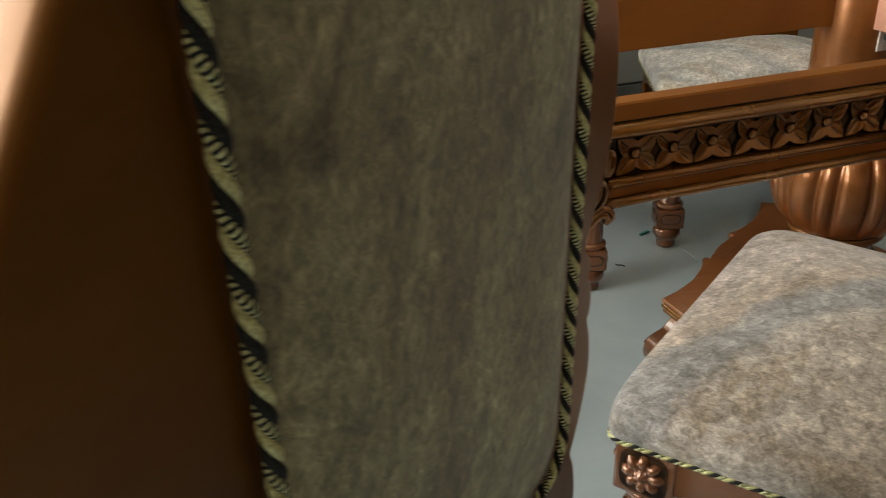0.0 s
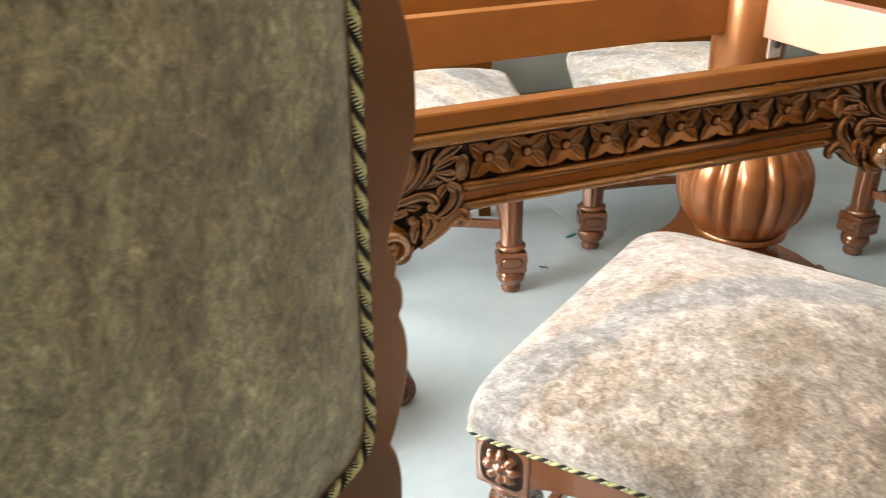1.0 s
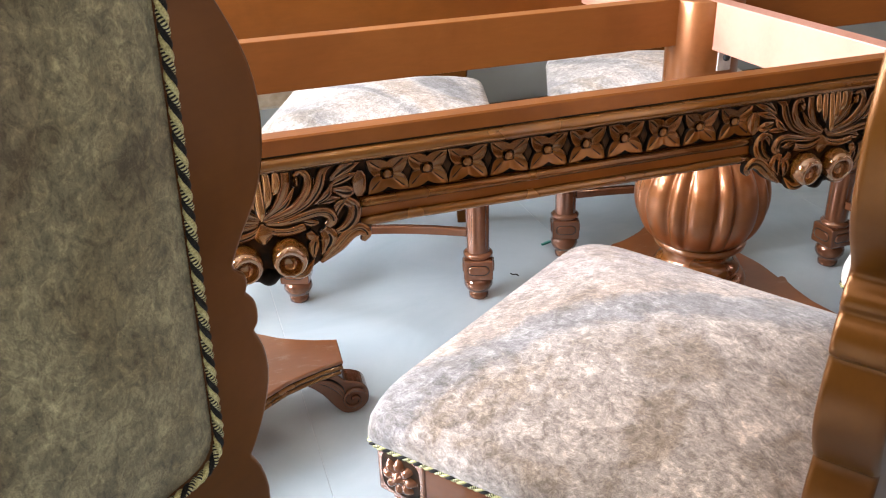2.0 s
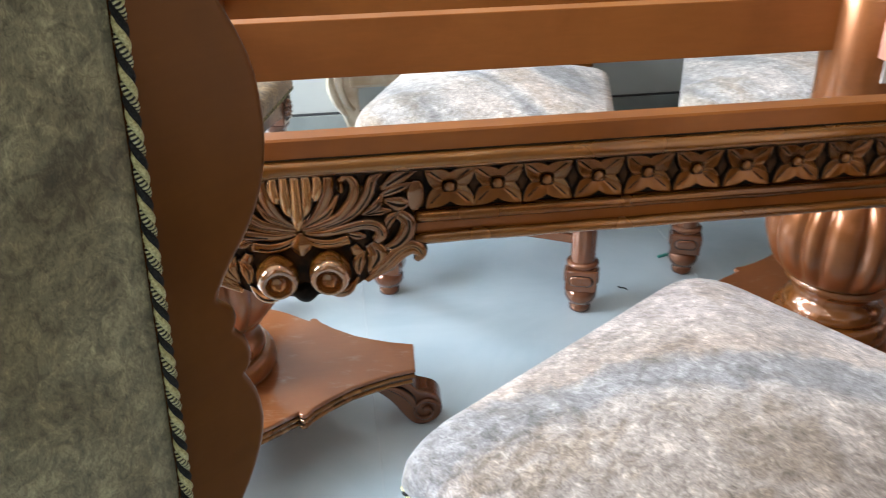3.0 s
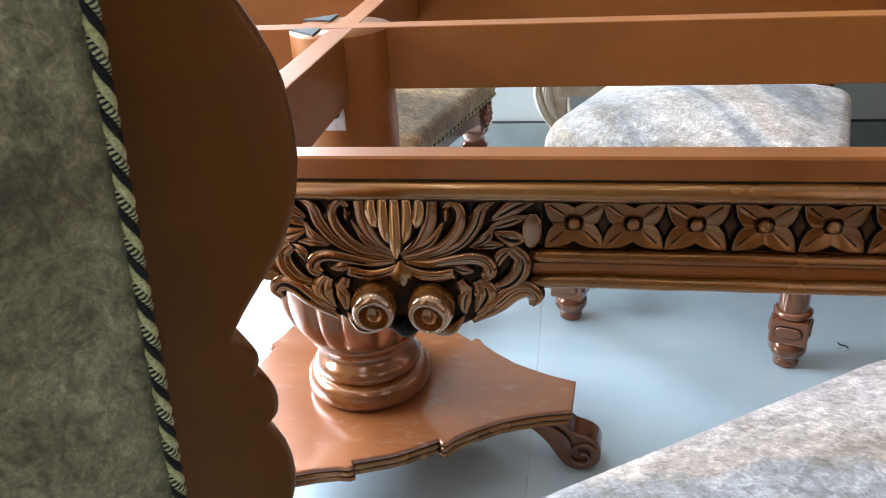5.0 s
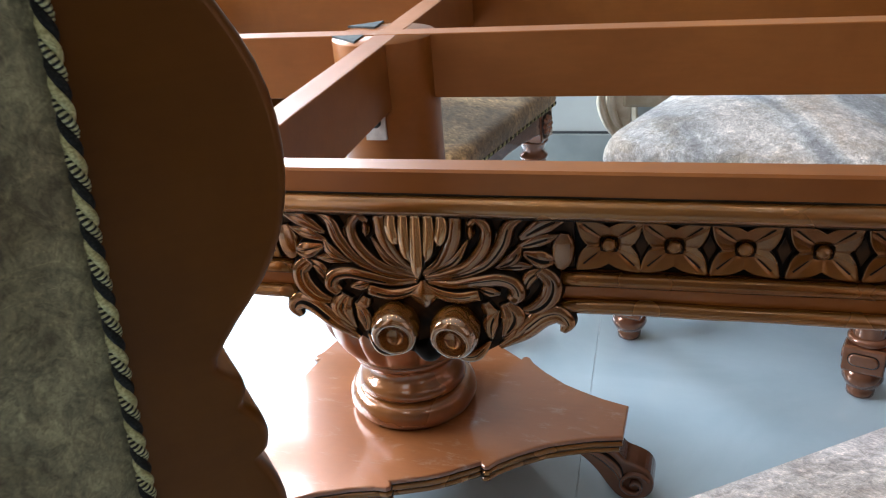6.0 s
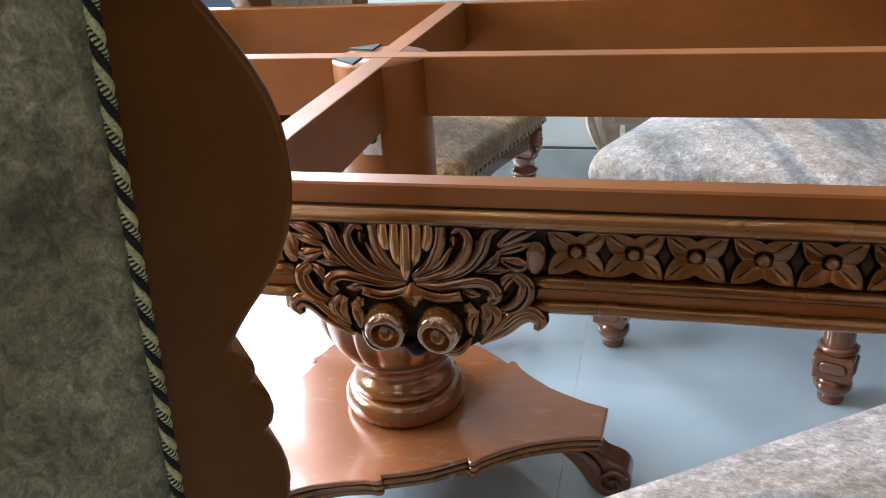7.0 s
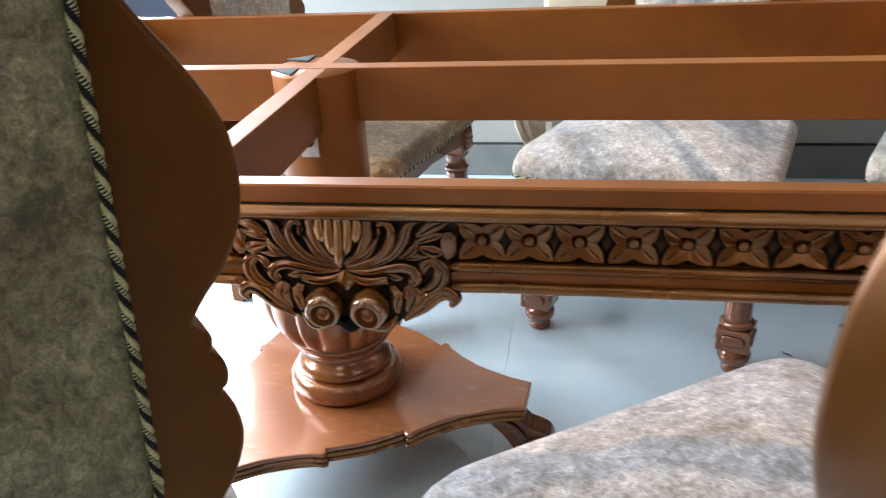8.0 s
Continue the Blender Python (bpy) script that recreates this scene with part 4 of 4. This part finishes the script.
def make_chair():
    chair = empty("dining_chair")
    part("back_frame", back_board(), chair, "glossy dark brown wavy-edged wooden frame")
    up = part("back_upholstery", panel(0.0015, -1, 0.0085, BACK_FABRIC), chair, "olive-taupe suede panel")
    part("cord", rope(panel_path(-0.0035, 0.003), (0, -1, 0)), up, "twisted gold and black cord")
    part("front_upholstery", panel(0.0555, 1, 0.02, SEAT_FABRIC), chair, "pale mottled suede padding")
    cu = part("seat_cushion", cushion(), chair, "pale mottled suede cushion")
    part("cord", rope([(p[0], p[1], 0.389) for p in seat_outline(18, -0.002, 0.022)], (0, 0, 1), 0.0019, 0.0021, 0.022), cu, "twisted gold and black cord")
    # rails with an arched lower edge
    xf, xb, yf, yb = SEAT_F - 0.012, SEAT_B - 0.012, YF - 0.012, YR + 0.012

    def arched(length):
        pts = [(0, 0.383), (0, 0.325)] + [(length * k / 12, 0.325 + 0.022 * math.sin(math.pi * k / 12) ** 0.6) for k in range(1, 12)] + [(length, 0.325), (length, 0.383)]
        return pts[::-1]
    part("front_rail", prism("front_rail", arched(2 * xf - 0.11), -0.012, 0.012, ROSY, "y", 0.003), chair, m=pose(-xf + 0.055, yf - 0.009, 0))
    part("rear_rail", prism("rear_rail", arched(2 * xb - 0.08), -0.012, 0.012, ROSY, "y", 0.003), chair, m=pose(-xb + 0.04, yb, 0))
    for sx in (-1, 1):
        a = Vector((sx * (xf - 0.012), yf - 0.055))
        b = Vector((sx * (xb - 0.012), yb))
        d = b - a
        part("side_rail", prism("side_rail", arched(d.length), -0.012, 0.012, ROSY, "y", 0.003), chair, m=pose(a.x, a.y, 0, 0, 0, math.degrees(math.atan2(d.y, d.x))))
        leg = part("front_leg", lathe("front_leg", [(0.02, 0.0), (0.024, 0.003), (0.024, 0.014), (0.02, 0.018), (0.03, 0.026), (0.0355, 0.038), (0.034, 0.05), (0.027, 0.0585), (0.024, 0.061)], ROSY, 28), chair, "turned rosy copper leg", m=pose(sx * 0.222, 0.475, 0))
        part("leg_block", box("leg_block", (-0.035, -0.035, 0.0605), (0.035, 0.035, 0.113), ROSY, 0.004), leg)
        for a4 in (0, 90, 180, 270):
            part("boss_groove", RIM_DARK, leg, m=pose(0, 0, 0.088, 0, 0, a4) @ pose(0, -0.035, 0))
            part("oval_boss", BOSS, leg, m=pose(0, 0, 0.088, 0, 0, a4) @ pose(0, -0.0348, 0))
        part("leg_ring", lathe("leg_ring", [(0.03, 0.112), (0.0355, 0.116), (0.0355, 0.122), (0.03, 0.127)], ROSY, 28), leg)
        part("shaft", lathe("shaft", [(0.0275, 0.126)] + [(0.0275 + 0.0015 * k / 8, 0.128 + 0.018 * k) for k in range(8)] + [(0.029, 0.262)], ROSY, 64, 8, 0.12, (0.13, 0.262)), leg)
        part("upper_ring", lathe("upper_ring", [(0.029, 0.26), (0.034, 0.264), (0.034, 0.272), (0.028, 0.276), (0.026, 0.286), (0.03, 0.296), (0.036, 0.305), (0.036, 0.312)], ROSY, 28), leg)
        part("corner_block", box("corner_block", (-0.036, -0.036, 0.311), (0.036, 0.036, 0.3835), ROSY, 0.003), leg)
        for a4 in ((0, 90) if sx > 0 else (0, -90)):
            face = pose(0, 0, 0.347, 0, 0, 180 - a4) @ pose(0, -0.036, 0)
            part("sunk_ground", SUNK, leg, m=face)
            part("rosette", ROSETTE, leg, m=face @ Matrix.Diagonal((1.2, 1.5, 1.2, 1)))
        rows = [(0.165, 0.31), (0.213, 0.31), (0.212, 0.2), (0.205, 0.1), (0.205, 0.0), (0.17, 0.0), (0.165, 0.1), (0.162, 0.2)]
        part("rear_leg", prism("rear_leg", [(sx * x, z) for x, z in rows], 0.004, 0.044, STILE, "y", 0.004), chair)
        part("side_stretcher", box("side_stretcher", (sx * 0.205 - 0.009, 0.04, 0.15), (sx * 0.205 + 0.009, 0.435, 0.172), ROSY, 0.004), chair)
    arch = [(-0.195 + 0.39 * k / 14, 0.165 + 0.012 * math.sin(math.pi * k / 14)) for k in range(15)]
    outline = arch + [(x, z + 0.02) for x, z in arch[::-1]]
    part("front_stretcher", prism("front_stretcher", outline, 0.467, 0.483, ROSY, "y", 0.003), chair)
    return chair


CHAIRS = [
    ((-0.3502, -0.4027, 43.0), "brown carved dining chair with olive suede back and twisted cord"),
    ((0.4431, -0.3742, 34.5), "carved dining chair with pale mottled suede seat, turned from table"),
    ((1.185, -0.32, 30.0), "carved dining chair with pale suede seat beside the table"),
    ((0.3556, 1.3283, 160.7), "carved dining chair with sunlit pale suede seat at table's far side"),
    ((1.0701, 1.3012, 160.0), "carved dining chair with grey mottled suede seat and turned legs"),
    ((-0.7716, 1.2144, -104.0), "carved dining chair with olive-brown suede seat, standing sideways"),
    ((1.7770, 0.4100, 90.0), "carved dining chair at the end of the table"),
]
first = make_chair()
for k, ((cx, cy, rz), label) in enumerate(CHAIRS):
    m = pose(cx, cy, 0, 0, 1.2 if k == 0 else 0, rz)
    if k == 0:
        first.matrix_basis = m
        ch = first
    else:
        ch = copy_thing(first, m)
    tagged(ch, label, "chair", "chairs round the table")
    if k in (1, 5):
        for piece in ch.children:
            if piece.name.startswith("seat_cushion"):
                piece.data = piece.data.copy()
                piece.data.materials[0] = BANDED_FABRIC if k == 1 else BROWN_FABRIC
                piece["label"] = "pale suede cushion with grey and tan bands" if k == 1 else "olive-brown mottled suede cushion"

# cream carved armchair standing by the back wall
cream = tagged(empty("armchair", pose(0.1, 1.62, 0)), "cream carved wooden armchair, unfinished, near the back wall", "chair")
part("seat_frame", box("seat_frame", (-0.16, -0.1, 0.32), (0.42, 0.32, 0.44), CREAM, 0.01), cream)
part("back_frame", box("back_frame", (-0.16, 0.26, 0.44), (0.42, 0.31, 0.95), CREAM, 0.015), cream)
for x in (-0.15, 0.41):
    for y in (-0.07, 0.29):
        rows = spline([(0.0, 0.0, 0.022), (0.012, 0.08, 0.016), (0.0, 0.2, 0.02), (-0.02, 0.3, 0.034), (-0.012, 0.36, 0.036)], 5)
        prof = [(p[0] - p[2], p[1]) for p in rows] + [(p[0] + p[2], p[1]) for p in rows[::-1]]
        leg = part("leg", prism("leg", prof, -0.026, 0.026, CREAM, "y", 0.006), cream, m=pose(x, y, 0))
v, f = strand([(-0.045, 0.04, 0.006), (-0.062, -0.02, 0.012), (-0.045, -0.08, 0.011), (-0.02, -0.12, 0.005)], 0.0, 0.9, 6, 0.3)
part("carved_scroll", mesh_of("carved_scroll", v, f, CREAM), cream, m=pose(-0.15, -0.1, 0.36))
v, f = strand([(-0.02, 0.04, 0.006), (-0.036, -0.02, 0.011), (-0.025, -0.07, 0.009), (0.0, -0.1, 0.004)], 0.0, 0.9, 6, 0.3)
part("carved_scroll", mesh_of("carved_scroll", v, f, CREAM), cream, m=pose(-0.15, -0.1, 0.36))

# scraps on the floor
scrap = bmesh.new()
bmesh.ops.create_cube(scrap, size=1.0)
for vt in scrap.verts:
    vt.co = Vector((vt.co.x * 0.034, vt.co.y * 0.007 + 0.004 * vt.co.x, (vt.co.z + 0.5) * 0.004))
tagged(part("plastic_scrap", bm_mesh("plastic_scrap", scrap, GREEN), m=pose(0.684, 1.008, 0.0002, 0, 0, 12)), "small green plastic scrap on the tiles", "litter")
v, f = strand([(-0.012, 0.004, 0.0006), (-0.004, 0.0, 0.0006), (0.005, 0.002, 0.0007), (0.012, -0.004, 0.0006)], 0.0, 0.3, 5)
tagged(part("thread_scrap", mesh_of("thread_scrap", v, f, BLACK), m=pose(0.531, 0.871, 0.0005, -90, 0, -35)), "short black thread lying on the tiles", "litter")

# ceiling downlights
RIM = lathe("rim", [(0.12, 0.0), (0.12, 0.012), (0.11, 0.016), (0.105, 0.004)], CEIL, 32)
DISC = lathe("diffuser", [(0.1, 0.0), (0.1, 0.004)], LED, 24)
for lx in (-1.4, -0.5, 0.4, 1.3):
    for ly in (-1.4, -0.2, 0.95):
        dl = tagged(empty("downlight", pose(lx, ly, 2.984)), "small round lit ceiling downlight", "lamp", "ceiling downlights")
        part("rim", RIM, dl)
        part("diffuser", DISC, dl, "glowing round diffuser", m=pose(0, 0, 0.003))

# floor tiles, last
tile_x = [-0.074 + 0.8 * k for k in range(-4, 6)]
tile_y = [-0.25 + 1.6 * k for k in range(-3, 4)]
JOINT = 0.0005
for xa, xb in zip(tile_x, tile_x[1:]):
    for ya, yb in zip(tile_y, tile_y[1:]):
        lo = (max(xa, X0 - 0.1) + JOINT, max(ya, Y0 - 0.1) + JOINT, -0.0025)
        hi = (min(xb, X1 + 0.1) - JOINT, min(yb, Y1 + 0.1) - JOINT, 0.0)
        if hi[0] > lo[0] and hi[1] > lo[1]:
            part("floor_tile", box("floor_tile", lo, hi, TILE, 0.0006, 1), fl)
